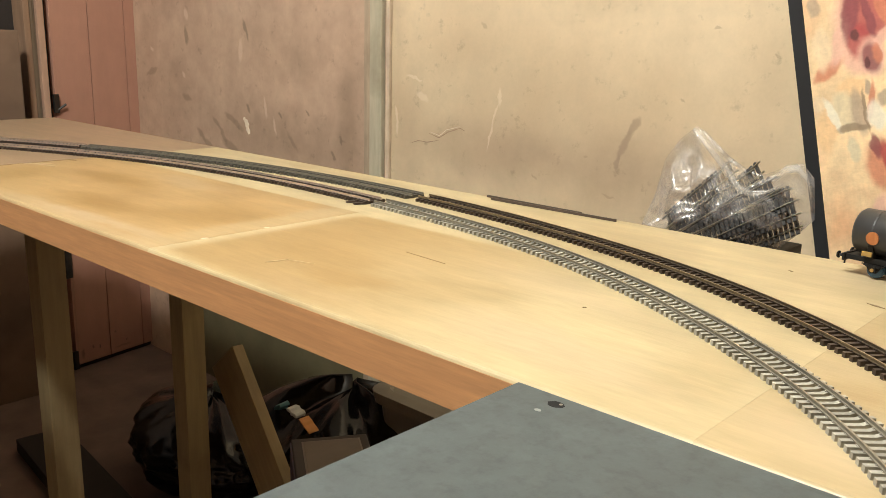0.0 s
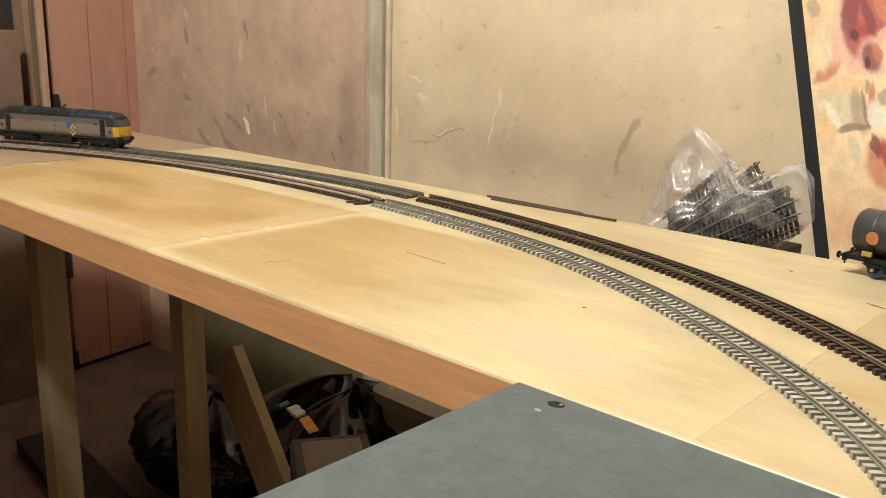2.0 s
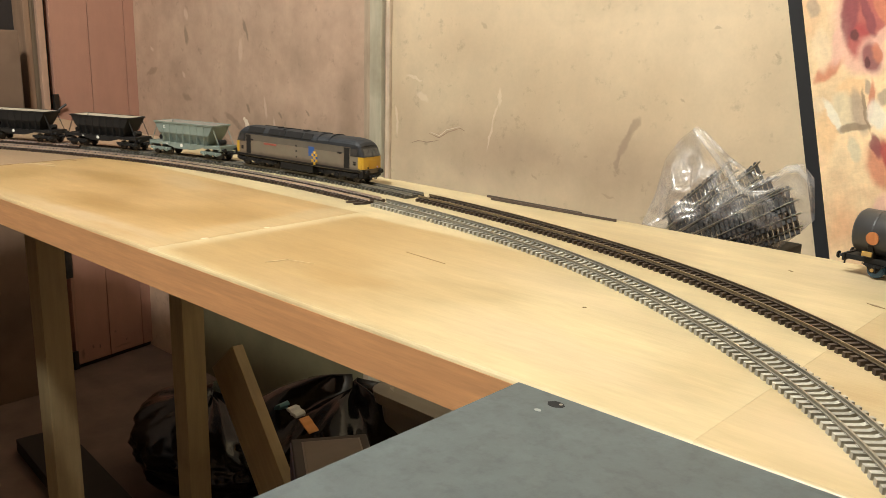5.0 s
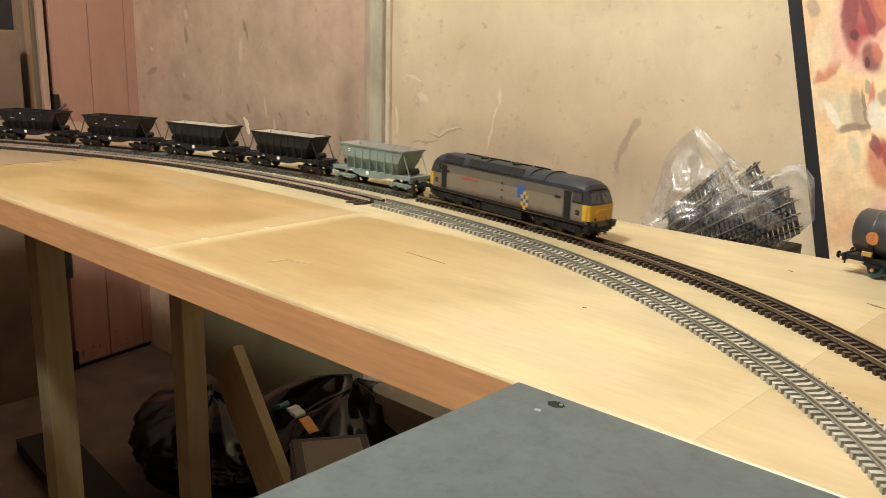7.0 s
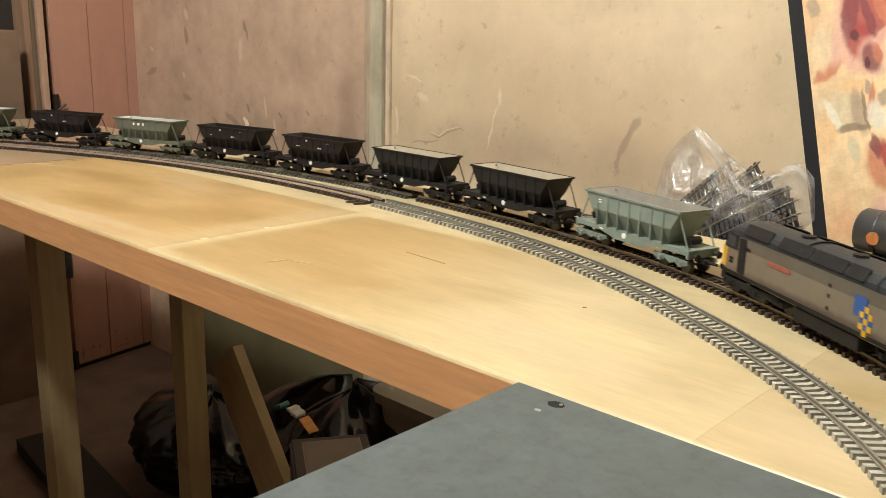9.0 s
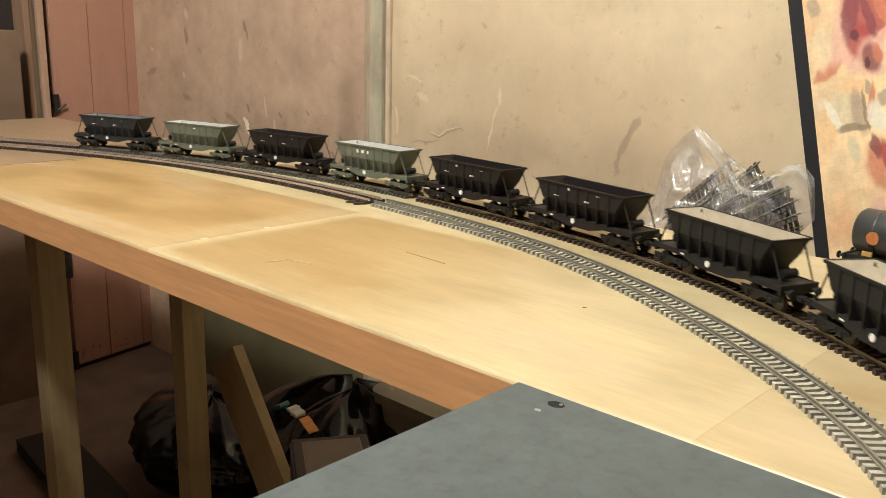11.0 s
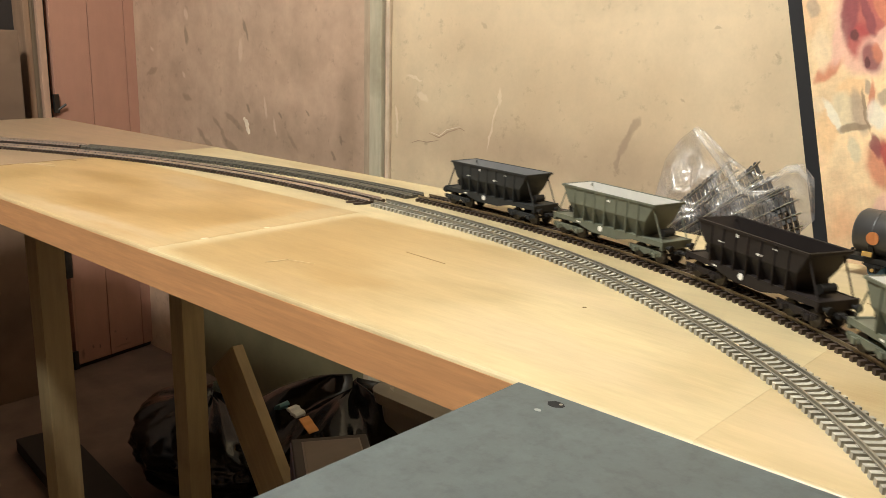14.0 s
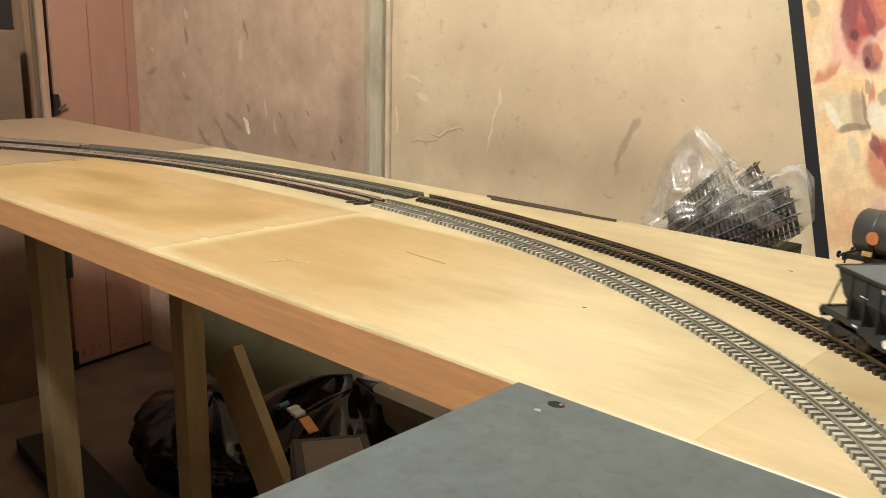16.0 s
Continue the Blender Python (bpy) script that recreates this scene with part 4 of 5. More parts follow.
loft(bm, [tub_ring(0.010, 0.2855), tub_ring(0.011, 0.297), tub_ring(-0.01, 0.299), tub_ring(-0.014, 0.294)])
part("lid", bm, M_TUB, tb, "cloudy plastic lid")
# low near-black slab on the floor at the left
tagged(boxed("dark_slab", (-0.26, 0.26, -0.05, 0.05, 0.0, 0.03), M_DARK, bevel=0.006, m=pose(-1.26, 0.30, 0.001, 0, 0, -6)), "low near-black slab lying on the floor", "board")


# ---- train ----
M_LOCO_GREY = mat("loco_grey", (0.150, 0.124, 0.090), 0.5, vary=0.1, scale=60, stretch=(1, 1, 1), dark=(0.16, 0.11, 0.07), spots=0.6, spot_scale=55)
M_LOCO_ROOF = mat("loco_roof", (0.014, 0.016, 0.019), 0.6, vary=0.15, scale=70)
M_LOCO_UPPER = mat("loco_upper_grey", (0.092, 0.079, 0.062), 0.5, vary=0.14, scale=60, dark=(0.10, 0.075, 0.05), spots=0.5, spot_scale=40)
M_CAB = mat("cab_dark_grey", (0.012, 0.013, 0.015), 0.45, vary=0.15, scale=70)
# grey in this glass stands for its reflection and what shows through
M_SCREEN = mat("windscreen_glass", (0.055, 0.055, 0.054), 0.10, vary=0.25, scale=120)
# lens colour stands for the tiny violet glow on the nose
M_LILAC = mat("lilac_glow_lens", (0.55, 0.42, 0.85), 0.2, vary=0.1, scale=80)
M_YELLOW = mat("warning_yellow", (0.50, 0.29, 0.02), 0.45, vary=0.10, scale=60, dark=(0.36, 0.20, 0.03), spots=0.5, spot_scale=90)
M_UNDER = mat("underframe_black", (0.010, 0.009, 0.008), 0.65, vary=0.3, scale=120)
M_GLASS = mat("cab_glass", (0.035, 0.036, 0.038), 0.12, vary=0.1, scale=20)
M_WHEEL = mat("grimy_wheel", (0.05, 0.042, 0.035), 0.45, metal=0.4, vary=0.2, scale=80)
blots(M_LOCO_GREY, [(0.0, 0.0155, 0.16, 0.0055, 0, (0.060, 0.042, 0.028), 0.9), (-0.02, 0.040, 0.16, 0.005, 0, (0.12, 0.10, 0.08), 0.5), (-0.105, 0.028, 0.03, 0.016, 0, (0.16, 0.10, 0.06), 0.45)], "xz", 0.004, 120, (0.3, 1.2))
M_BLUE = mat("emblem_blue", (0.02, 0.075, 0.25), 0.5, vary=0.05)
M_RED = mat("nameplate_red", (0.28, 0.060, 0.042), 0.5, vary=0.25, scale=300)
M_WHITE = mat("white_paint", (0.75, 0.73, 0.66), 0.5, vary=0.05, scale=80)


def buffer_pair(parent, x, sign, z, material):
    for y in (-0.0115, 0.0115):
        bm = bmesh.new()
        rod(bm, (x, y, z), (x + sign * 0.0045, y, z), 0.0013, 8)
        rod(bm, (x + sign * 0.0045, y, z), (x + sign * 0.0057, y, z), 0.0030, 10, 0.0028)
        part("buffer", bm, material, parent)


def bogie(parent, x, wheelbase, axles, material, z_frame=0.0085, depth=0.006, yy=0.0128):
    b = empty("bogie", pose(x, 0, 0))
    b.parent = parent
    bm = bmesh.new()
    hl = wheelbase / 2 + 0.0075
    for s in (-1, 1):
        y0, y1 = sorted((s * yy, s * (yy + 0.0016)))
        prism(bm, [(-hl, z_frame - 0.002), (-hl * 0.72, z_frame - depth * 0.55), (-hl * 0.3, z_frame - depth * 0.35), (0, z_frame - depth * 0.8), (hl * 0.3, z_frame - depth * 0.35), (hl * 0.72, z_frame - depth * 0.55), (hl, z_frame - 0.002), (hl, z_frame + 0.001), (-hl, z_frame + 0.001)], "y", y0, y1)
        for i in range(axles):
            ax = -wheelbase / 2 + wheelbase * i / (axles - 1)
            ya, yb = sorted((s * (yy + 0.0010), s * (yy + 0.0030)))
            box(bm, ax - 0.002, ax + 0.002, ya, yb, z_frame - 0.0045, z_frame - 0.0005, 0.0005)
            # coil springs beside the axle box
            for o in (-0.0042, 0.0042):
                rod(bm, (ax + o, s * (yy + 0.0018), z_frame - 0.0030), (ax + o, s * (yy + 0.0018), z_frame + 0.0004), 0.0011, 6)
    box(bm, -0.004, 0.004, -yy, yy, z_frame - 0.002, z_frame + 0.0010)
    part("bogie_frame", bm, material, b)
    for i in range(axles):
        ax = -wheelbase / 2 + wheelbase * i / (axles - 1)
        bm = bmesh.new()
        for s in (-1, 1):
            rod(bm, (ax, s * 0.0068, 0.0062), (ax, s * 0.0075, 0.0062), 0.0070, 20)
            rod(bm, (ax, s * 0.0075, 0.0062), (ax, s * 0.0096, 0.0062), 0.0062, 20)
        rod(bm, (ax, -0.0075, 0.0062), (ax, 0.0075, 0.0062), 0.001, 6)
        part("wheelset", bm, M_WHEEL, b)
    return b


def locomotive():
    th = tagged(empty("diesel_locomotive"), "weathered two-tone grey model diesel locomotive with yellow nose", "locomotive")
    W, HL = 0.0168, 0.1178
    zb, zw, ze = 0.0152, 0.0312, 0.0428      # bottom of side, waist, eaves
    def outline(front, w, back, sgn=1, grow=0.0):
        """Half a plan outline: along one side, round the nose and back along the other side."""
        pts = [(back, -w - grow), (front - 0.0075, -w - grow), (front - 0.0040, -w * 0.985 - grow), (front - 0.0014, -w * 0.93 - grow), (front - 0.0003 + grow, -w * 0.84 - grow), (front + 0.0006 + grow, -w * 0.42), (front + 0.0009 + grow, 0)]
        pts += [(x, -y) for x, y in pts[-2::-1]]
        return [(sgn * x, y) for x, y in pts]

    def front_at(z):
        """How far forward the cab reaches at height z: upright to the waist, then raked back."""
        return HL if z <= zw else HL - 0.0050 * (z - zw) / (ze - zw)

    def shell(zs, back, sgn, grow, inset=0.0006):
        """A thick skin round the nose between heights, from back to the front."""
        bm = bmesh.new()
        rings = []
        for z in zs:
            w = W - 0.0006 * max(0, (z - zw) / (ze - zw))
            rings.append([(x, y, z) for x, y in outline(front_at(z), w, back, sgn, grow)] + [(x, y, z) for x, y in outline(front_at(z) - inset, w - inset, back, sgn, grow)][::-1])
        loft(bm, rings)
        return bm

    bm = bmesh.new()
    rings = []
    for z, k in ((zb - 0.0030, 0.88), (zb, 1.0), (zw, 1.0), (ze, 0.965)):
        half = outline(front_at(z) - 0.0004, W * k, 0.02)
        rings.append([(x, y, z) for x, y in half] + [(-x, -y, z) for x, y in half])
    loft(bm, rings)
    body = part("body", bm, M_LOCO_GREY, th, "pale grey lower body side streaked with brown dirt")
    for sgn in (-1, 1):
        nose = part("nose_panel", shell((zb + 0.0024, zb + 0.009, zw + 0.0006), HL - 0.0024, sgn, 0.0002), M_YELLOW, th, "yellow warning panel round the nose")
        scr = part("cab_surround", shell((zw + 0.0008, zw + 0.006, ze + 0.0006), HL - 0.0205, sgn, 0.0003), M_CAB, th, "dark grey cab window surround")
        for y in (-1, 1):
            bm = bmesh.new()
            q = []
            for f, yy in ((0.16, 0.0014 * y), (0.16, 0.0128 * y), (0.88, 0.0122 * y), (0.88, 0.0014 * y)):
                z = zw + (ze - zw) * f
                x = front_at(z) + 0.0012 - 0.0012 * (abs(yy) / 0.0141) ** 2 + 0.0004
                q.append((sgn * x, yy, z))
            vs = [bm.verts.new(p) for p in q] + [bm.verts.new((p[0] - sgn * 0.0008, p[1], p[2])) for p in q]
            bm.faces.new(vs[:4]), bm.faces.new(vs[4:][::-1])
            for i in range(4):
                bm.faces.new((vs[i], vs[i + 4], vs[(i + 1) % 4 + 4], vs[(i + 1) % 4]))
            bmesh.ops.recalc_face_normals(bm, faces=bm.faces[:])
            part("windscreen", bm, M_SCREEN, scr, "glass windscreen greyed for its reflection")
        bm = bmesh.new()
        for y in (-0.008, 0.008):
            rod(bm, (sgn * (HL - 0.0002), y, zw + 0.0028), (sgn * (HL - 0.0026), y * 0.55, ze - 0.0016), 0.0003, 5)
        part("wiper", bm, M_UNDER, scr)
        # route indicator box with two dots, buffer beam, skirt
        boxed("headcode_panel", (sgn * HL - 0.0008 + sgn * 0.0008, sgn * HL + 0.0006 + sgn * 0.0008, -0.0075, 0.0075, zb + 0.0078, zb + 0.0122), M_YELLOW, th, 0.0003)
        bm = bmesh.new()
        box(bm, min(sgn * (HL - 0.006), sgn * (HL - 0.0005)), max(sgn * (HL - 0.006), sgn * (HL - 0.0005)), -0.0158, 0.0158, 0.0075, zb + 0.0022, 0.0008)
        part("buffer_beam", bm, M_UNDER, th)
        buffer_pair(th, sgn * (HL - 0.0008), sgn, 0.0142, M_UNDER)
        bm = bmesh.new()
        for y in (-0.005, -0.0025, 0.003, 0.0055):
            rod(bm, (sgn * (HL + 0.0005), y, 0.0105), (sgn * (HL + 0.002), y, 0.0045), 0.0006, 6)
        rod(bm, (sgn * (HL - 0.002), 0, 0.0085), (sgn * (HL + 0.0055), 0, 0.0085), 0.0011, 6)
        part("coupling", bm, M_UNDER, th)
        for y, m in ((-0.0085, M_UNDER), (0.0075, M_LILAC)):
            bm = bmesh.new()
            rod(bm, (sgn * (HL - 0.001), y, zb + 0.0040), (sgn * (HL + 0.0014), y, zb + 0.0040), 0.0010, 10)
            part("marker_light", bm, m, nose, "small round marker light")
        # skirt under the nose
        boxed("skirt", (min(sgn * (HL - 0.016), sgn * (HL - 0.0022)), max(sgn * (HL - 0.016), sgn * (HL - 0.0022)), -0.0145, 0.0145, 0.0055, 0.0120), M_UNDER, th, 0.0012, "grimy black skirt below the nose")
    # roof: curved section from eaves, drooping at the cabs
    bm = bmesh.new()
    rings = []
    for x, dz, w in ((-HL + 0.0062, -0.0078, 0.86), (-HL + 0.0085, -0.0042, 0.93), (-HL + 0.013, -0.0014, 0.975), (-HL + 0.022, 0, 1.0), (HL - 0.022, 0, 1.0), (HL - 0.013, -0.0014, 0.975), (HL - 0.0085, -0.0042, 0.93), (HL - 0.0062, -0.0078, 0.86)):
        ring = []
        for i in range(13):
            a = math.pi * i / 12
            ring.append((x, -W * 1.005 * w * math.cos(a), ze - 0.0004 + (0.0104 + dz) * math.sin(a) ** 0.80))
        rings.append(ring)
    loft(bm, rings)
    roof = part("roof", bm, M_LOCO_ROOF, th, "dark grey curved roof", smooth=False)
    for x0, x1 in ((-0.092, -0.062), (-0.052, -0.020), (-0.018, 0.012), (0.014, 0.030)):
        for s in (-1, 1):
            bm = bmesh.new()
            box(bm, x0, x1, -0.0042, 0.0042, -0.0004, 0.0004, 0.0002)
            g = part("roof_grille", bm, M_UNDER, roof)
            g.matrix_basis = pose(0, s * 0.0150, ze + 0.0056, -s * 58, 0, 0)
    for x in (-0.030, 0.040, 0.060):
        bm = bmesh.new()
        rings = []
        for dx in (-0.0006, 0.0006):
            rings.append([(x + dx, -W * 1.02 * math.cos(math.pi * i / 12), ze + 0.0112 * max(0, math.sin(math.pi * i / 12)) ** 0.75) for i in range(13)])
        loft(bm, rings)
        part("roof_rib", bm, M_LOCO_ROOF, roof)
    for x in (-0.045, 0.004):
        bm = bmesh.new()
        rod(bm, (x, 0, ze + 0.0095), (x, 0, ze + 0.0113), 0.0045, 16)
        part("fan", bm, M_UNDER, roof)
    # side details: doors, windows, emblem, nameplate, small vents
    for s in (-1, 1):
        y0, y1 = sorted((s * (W - 0.0006), s * (W + 0.00035)))
        for sx in (-1, 1):
            x = sx * (HL - 0.0265)
            boxed("cab_door", (x - 0.0045, x + 0.0045, y0, y1, zb + 0.0015, ze - 0.0015), M_UNDER, th, 0.0002, "dark recessed cab door with window")
            x = sx * (HL - 0.0135)
            boxed("cab_side_window", (x - 0.0048, x + 0.0048, *sorted((s * (W - 0.0006), s * (W + 0.0007))), zw + 0.0022, ze - 0.0016), M_GLASS, th, 0.0002, "dark glass cab window")
            x = sx * (HL - 0.0135)
            bm = bmesh.new()
            for i in range(4):
                a = math.pi / 4 + i * math.pi / 2
                cx, cz = x + 0.0018 * math.cos(a), zb + 0.0085 + 0.0018 * math.sin(a)
                box(bm, cx - 0.0010, cx + 0.0010, y0, y1, cz - 0.0010, cz + 0.0010)
            part("depot_mark", bm, M_UNDER, th, "small black diamond mark")
        ex = 0.033
        boxed("emblem_blue_square", (ex - 0.0085, ex + 0.0018, y0, y1, zb + 0.0100, zb + 0.0215), M_BLUE, th, 0.0, "blue square of the emblem")
        bm = bmesh.new()
        for i, j in ((0, 0), (2, 0), (1, 1), (0, 2), (2, 2), (1, -1), (1, 3)):
            cx, cz = ex - 0.0010 + i * 0.0034, zb + 0.0048 + j * 0.0034
            ya, yb = sorted((s * (W - 0.0005), s * (W + 0.0006)))
            box(bm, cx - 0.0017, cx + 0.0017, ya, yb, cz - 0.0017, cz + 0.0017)
        part("emblem_yellow_squares", bm, M_YELLOW, th, "yellow chequered squares of the emblem")
        bm = bmesh.new()
        for i, j in ((1, 0), (0, 1), (2, 1), (1, 2)):
            cx, cz = ex - 0.0010 + i * 0.0034, zb + 0.0048 + j * 0.0034
            box(bm, cx - 0.0016, cx + 0.0016, y0, y1, cz - 0.0016, cz + 0.0016)
        part("emblem_dark_squares", bm, M_BLUE, th)
        boxed("upper_band", (-HL + 0.0310, HL - 0.0310, *sorted((s * (W - 0.0010), s * (W - 0.00005))), zb + 0.0190, ze + 0.0002), M_LOCO_UPPER, th, 0, "darker grey band below the roof")
        boxed("nameplate", (-0.060, -0.036, *sorted((s * (W - 0.0006), s * (W + 0.0005))), zb + 0.0158, zb + 0.0182), M_RED, th, 0.0002, "red nameplate bar")
        for x, z in ((0.002, 0.020), (0.002, 0.0135), (0.002, 0.006), (0.079, 0.019), (-0.086, 0.020)):
            w = 0.0038 if abs(x) > 0.05 else 0.001
            boxed("side_vent", (x - w, x + w, y0, y1, zb + z - 0.0011, zb + z + 0.0011), M_UNDER, th, 0.0002)
        boxed("sole_stripe", (-HL + 0.004, HL - 0.004, *sorted((s * (W - 0.0008), s * (W + 0.0003))), zb - 0.0014, zb + 0.0010), M_UNDER, th, 0.0002, "black stripe along the bottom of the side")
    bm = bmesh.new()
    box(bm, -0.030, 0.030, -0.0155, 0.0155, 0.0035, zb - 0.0025, 0.0012)
    box(bm, -HL + 0.008, HL - 0.008, -0.010, 0.010, 0.0095, zb - 0.002)
    part("fuel_tank", bm, M_UNDER, th)
    bogies = [bogie(th, x, 0.056, 3, M_UNDER, 0.0100, 0.0088, 0.0138) for x in (-0.0755, 0.0755)]
    return th, bogies, (-0.0755, 0.0755), 0.1315


def hopper_wagon(label, paint, inside, writing):
    th = tagged(empty("hopper_wagon"), label, "wagon", "hopper wagons of the train")
    HB, HT, W = 0.0405, 0.0565, 0.0168
    z0, z1, z2 = 0.0188, 0.0322, 0.0470
    bm = bmesh.new()
    # outer hopper and inner hopper, with an open top of real thickness
    ro = [[(-HB, -W * 0.60, z0), (HB, -W * 0.60, z0), (HB, W * 0.60, z0), (-HB, W * 0.60, z0)],
          [(-HB - 0.007, -W, z1), (HB + 0.007, -W, z1), (HB + 0.007, W, z1), (-HB - 0.007, W, z1)],
          [(-HT, -W, z2), (HT, -W, z2), (HT, W, z2), (-HT, W, z2)]]
    e = 0.0009
    ri = [[(-HT + e, -W + e, z2), (HT - e, -W + e, z2), (HT - e, W - e, z2), (-HT + e, W - e, z2)],
          [(-HB - 0.005, -W + e, z1 + 0.001), (HB + 0.005, -W + e, z1 + 0.001), (HB + 0.005, W - e, z1 + 0.001), (-HB - 0.005, W - e, z1 + 0.001)],
          [(-HB + 0.002, -W * 0.5, z0 + 0.001), (HB - 0.002, -W * 0.5, z0 + 0.001), (HB - 0.002, W * 0.5, z0 + 0.001), (-HB + 0.002, W * 0.5, z0 + 0.001)]]
    loft(bm, ro + ri, caps=True)
    bm.faces.ensure_lookup_table()
    for f in [*bm.faces[12:20], bm.faces[21]]:      # the inner skin
        f.material_index = 1
    part("hopper", bm, [paint, inside], th, "open sloping hopper body")
    bm = bmesh.new()
    for s in (-1, 1):
        y0, y1 = sorted((s * (W - 0.0004), s * (W + 0.0010)))
        box(bm, -HT - 0.0006, HT + 0.0006, y0, y1, z2 - 0.0014, z2 + 0.0004)
        x0, x1 = sorted((s * (HT - 0.0004), s * (HT + 0.0010)))
        box(bm, x0, x1, -W, W, z2 - 0.0014, z2 + 0.0004)
    part("rim", bm, paint, th)
    for s in (-1, 1):
        for i in range(7):
            x = -HB + 0.001 + i * (2 * HB - 0.002) / 6
            bm = bmesh.new()
            y0, y1 = sorted((s * (W - 0.0002), s * (W + 0.0008)))
            box(bm, x - 0.0006, x + 0.0006, y0, y1, z1, z2 - 0.0012)
            prism(bm, [(s * W * 0.60, z0), (s * (W + 0.0008), z1 + 0.0005), (s * (W + 0.0008), z0 - 0.0005), (s * W * 0.8, z0 - 0.0005)], "x", x - 0.0005, x + 0.0005)
            part("side_rib", bm, paint, th)
    # underframe: fish-bellied side members, cross members, platforms
    HL = 0.0672
    for s in (-1, 1):
        bm = bmesh.new()
        y0, y1 = sorted((s * 0.0146, s * 0.0160))
        prism(bm, [(-HL, 0.0150), (-HL, 0.0190), (HL, 0.0190), (HL, 0.0150), (0.034, 0.0148), (0.016, 0.0108), (-0.016, 0.0108), (-0.034, 0.0148)], "y", y0, y1)
        part("side_member", bm, paint, th, "fish-bellied underframe side member")
        bm = bmesh.new()
        rod(bm, (-0.005, s * 0.0158, 0.0158), (-0.005, s * 0.0166, 0.0158), 0.0024, 14)
        part("white_disc", bm, M_WHITE, th, "round white painted disc")
        for x, w in ((-0.034, 0.002),):
            boxed("number_bar", (x - w, x + w, *sorted((s * 0.0156, s * 0.0162)), 0.0160, 0.0172), M_WHITE, th, 0, "tiny white bar of writing")
    bm = bmesh.new()
    box(bm, -HL, HL, -0.0145, 0.0145, 0.0165, 0.0185)
    for s in (-1, 1):
        x0, x1 = sorted((s * (HL - 0.0012), s * (HL + 0.0010)))
        box(bm, x0, x1, -0.0165, 0.0165, 0.0125, 0.0192)
    part("underframe", bm, paint, th)
    for sx in (-1, 1):
        buffer_pair(th, sx * (HL + 0.0008), sx, 0.0145, M_UNDER)
        for y in (-0.0140, 0.0140):
            bm = bmesh.new()
            rod(bm, (sx * (HT - 0.004), y, z2 - 0.001), (sx * (HL - 0.002), y, 0.0185), 0.0006, 6)
            part("end_stanchion", bm, paint, th)
        bm = bmesh.new()
        rod(bm, (sx * (HL - 0.002), 0, 0.0100), (sx * (HL + 0.0152), 0, 0.0100), 0.0012, 6)
        box(bm, min(sx * (HL + 0.002), sx * (HL + 0.006)), max(sx * (HL + 0.002), sx * (HL + 0.006)), -0.003, 0.003, 0.0085, 0.0115)
        part("coupling", bm, M_UNDER, th)
        bm = bmesh.new()
        rod(bm, (sx * 0.0565, -0.006, 0.0235), (sx * 0.0565, 0.006, 0.0235), 0.0035, 12)
        part("brake_cylinder", bm, M_UNDER, th)
    for s in (-1, 1):
        y0, y1 = sorted((s * (W - 0.0003), s * (W + 0.0004)))
        for x, z, w, h in writing:
            boxed("writing_bar", (x - w / 2, x + w / 2, y0, y1, z - h / 2, z + h / 2), M_WHITE, th, 0, "white bar of painted writing")
    bogies = [bogie(th, x, 0.0245, 2, paint, 0.0098, 0.0055, 0.0134) for x in (-0.0492, 0.0492)]
    return th, bogies, (-0.0492, 0.0492), None


M_GREEN = mat("wagon_pale_green", (0.175, 0.215, 0.185), 0.55, vary=0.12, scale=60, dark=(0.12, 0.13, 0.10), spots=0.5, spot_scale=40)
M_OLIVE = mat("wagon_olive", (0.105, 0.113, 0.080), 0.55, vary=0.12, scale=60, dark=(0.07, 0.07, 0.05), spots=0.4, spot_scale=40)
M_BROWN = mat("wagon_dark_brown", (0.013, 0.0095, 0.0085), 0.6, vary=0.2, scale=60)
M_SOOT = mat("wagon_soot_black", (0.012, 0.011, 0.010), 0.6, vary=0.2, scale=60)
M_CHARCOAL = mat("wagon_charcoal", (0.022, 0.023, 0.022), 0.6, vary=0.2, scale=60)
M_INSIDE_GREY = mat("hopper_inside_grey", (0.18, 0.18, 0.175), 0.6, vary=0.1, scale=60)
M_INSIDE_PALE = mat("hopper_inside_cream", (0.46, 0.40, 0.30), 0.6, vary=0.12, scale=80, dark=(0.30, 0.25, 0.18), spots=0.4, spot_scale=60)
M_INSIDE_WHITE = mat("hopper_inside_white", (0.50, 0.49, 0.45), 0.6, vary=0.08, scale=80)
# pinkish grey inside the green wagon holds light reflected into it
M_INSIDE_REFLECTED = mat("hopper_inside_reflected", (0.30, 0.27, 0.225), 0.6, vary=0.12, scale=60)

for _m in (M_BROWN, M_SOOT, M_CHARCOAL, M_UNDER):
    _m.node_tree.nodes["Principled BSDF"].inputs["Specular IOR Level"].default_value = 0.3

VER = [(-0.016, 0.0400, 0.0030, 0.0034), (-0.007, 0.0400, 0.0042, 0.0034), (0.002, 0.0400, 0.0026, 0.0034)]
SMALL = [(-0.012, 0.0432, 0.0022, 0.0022), (-0.028, 0.0355, 0.0060, 0.0006), (0.012, 0.0355, 0.0050, 0.0014), (0.026, 0.0425, 0.0030, 0.0007)]
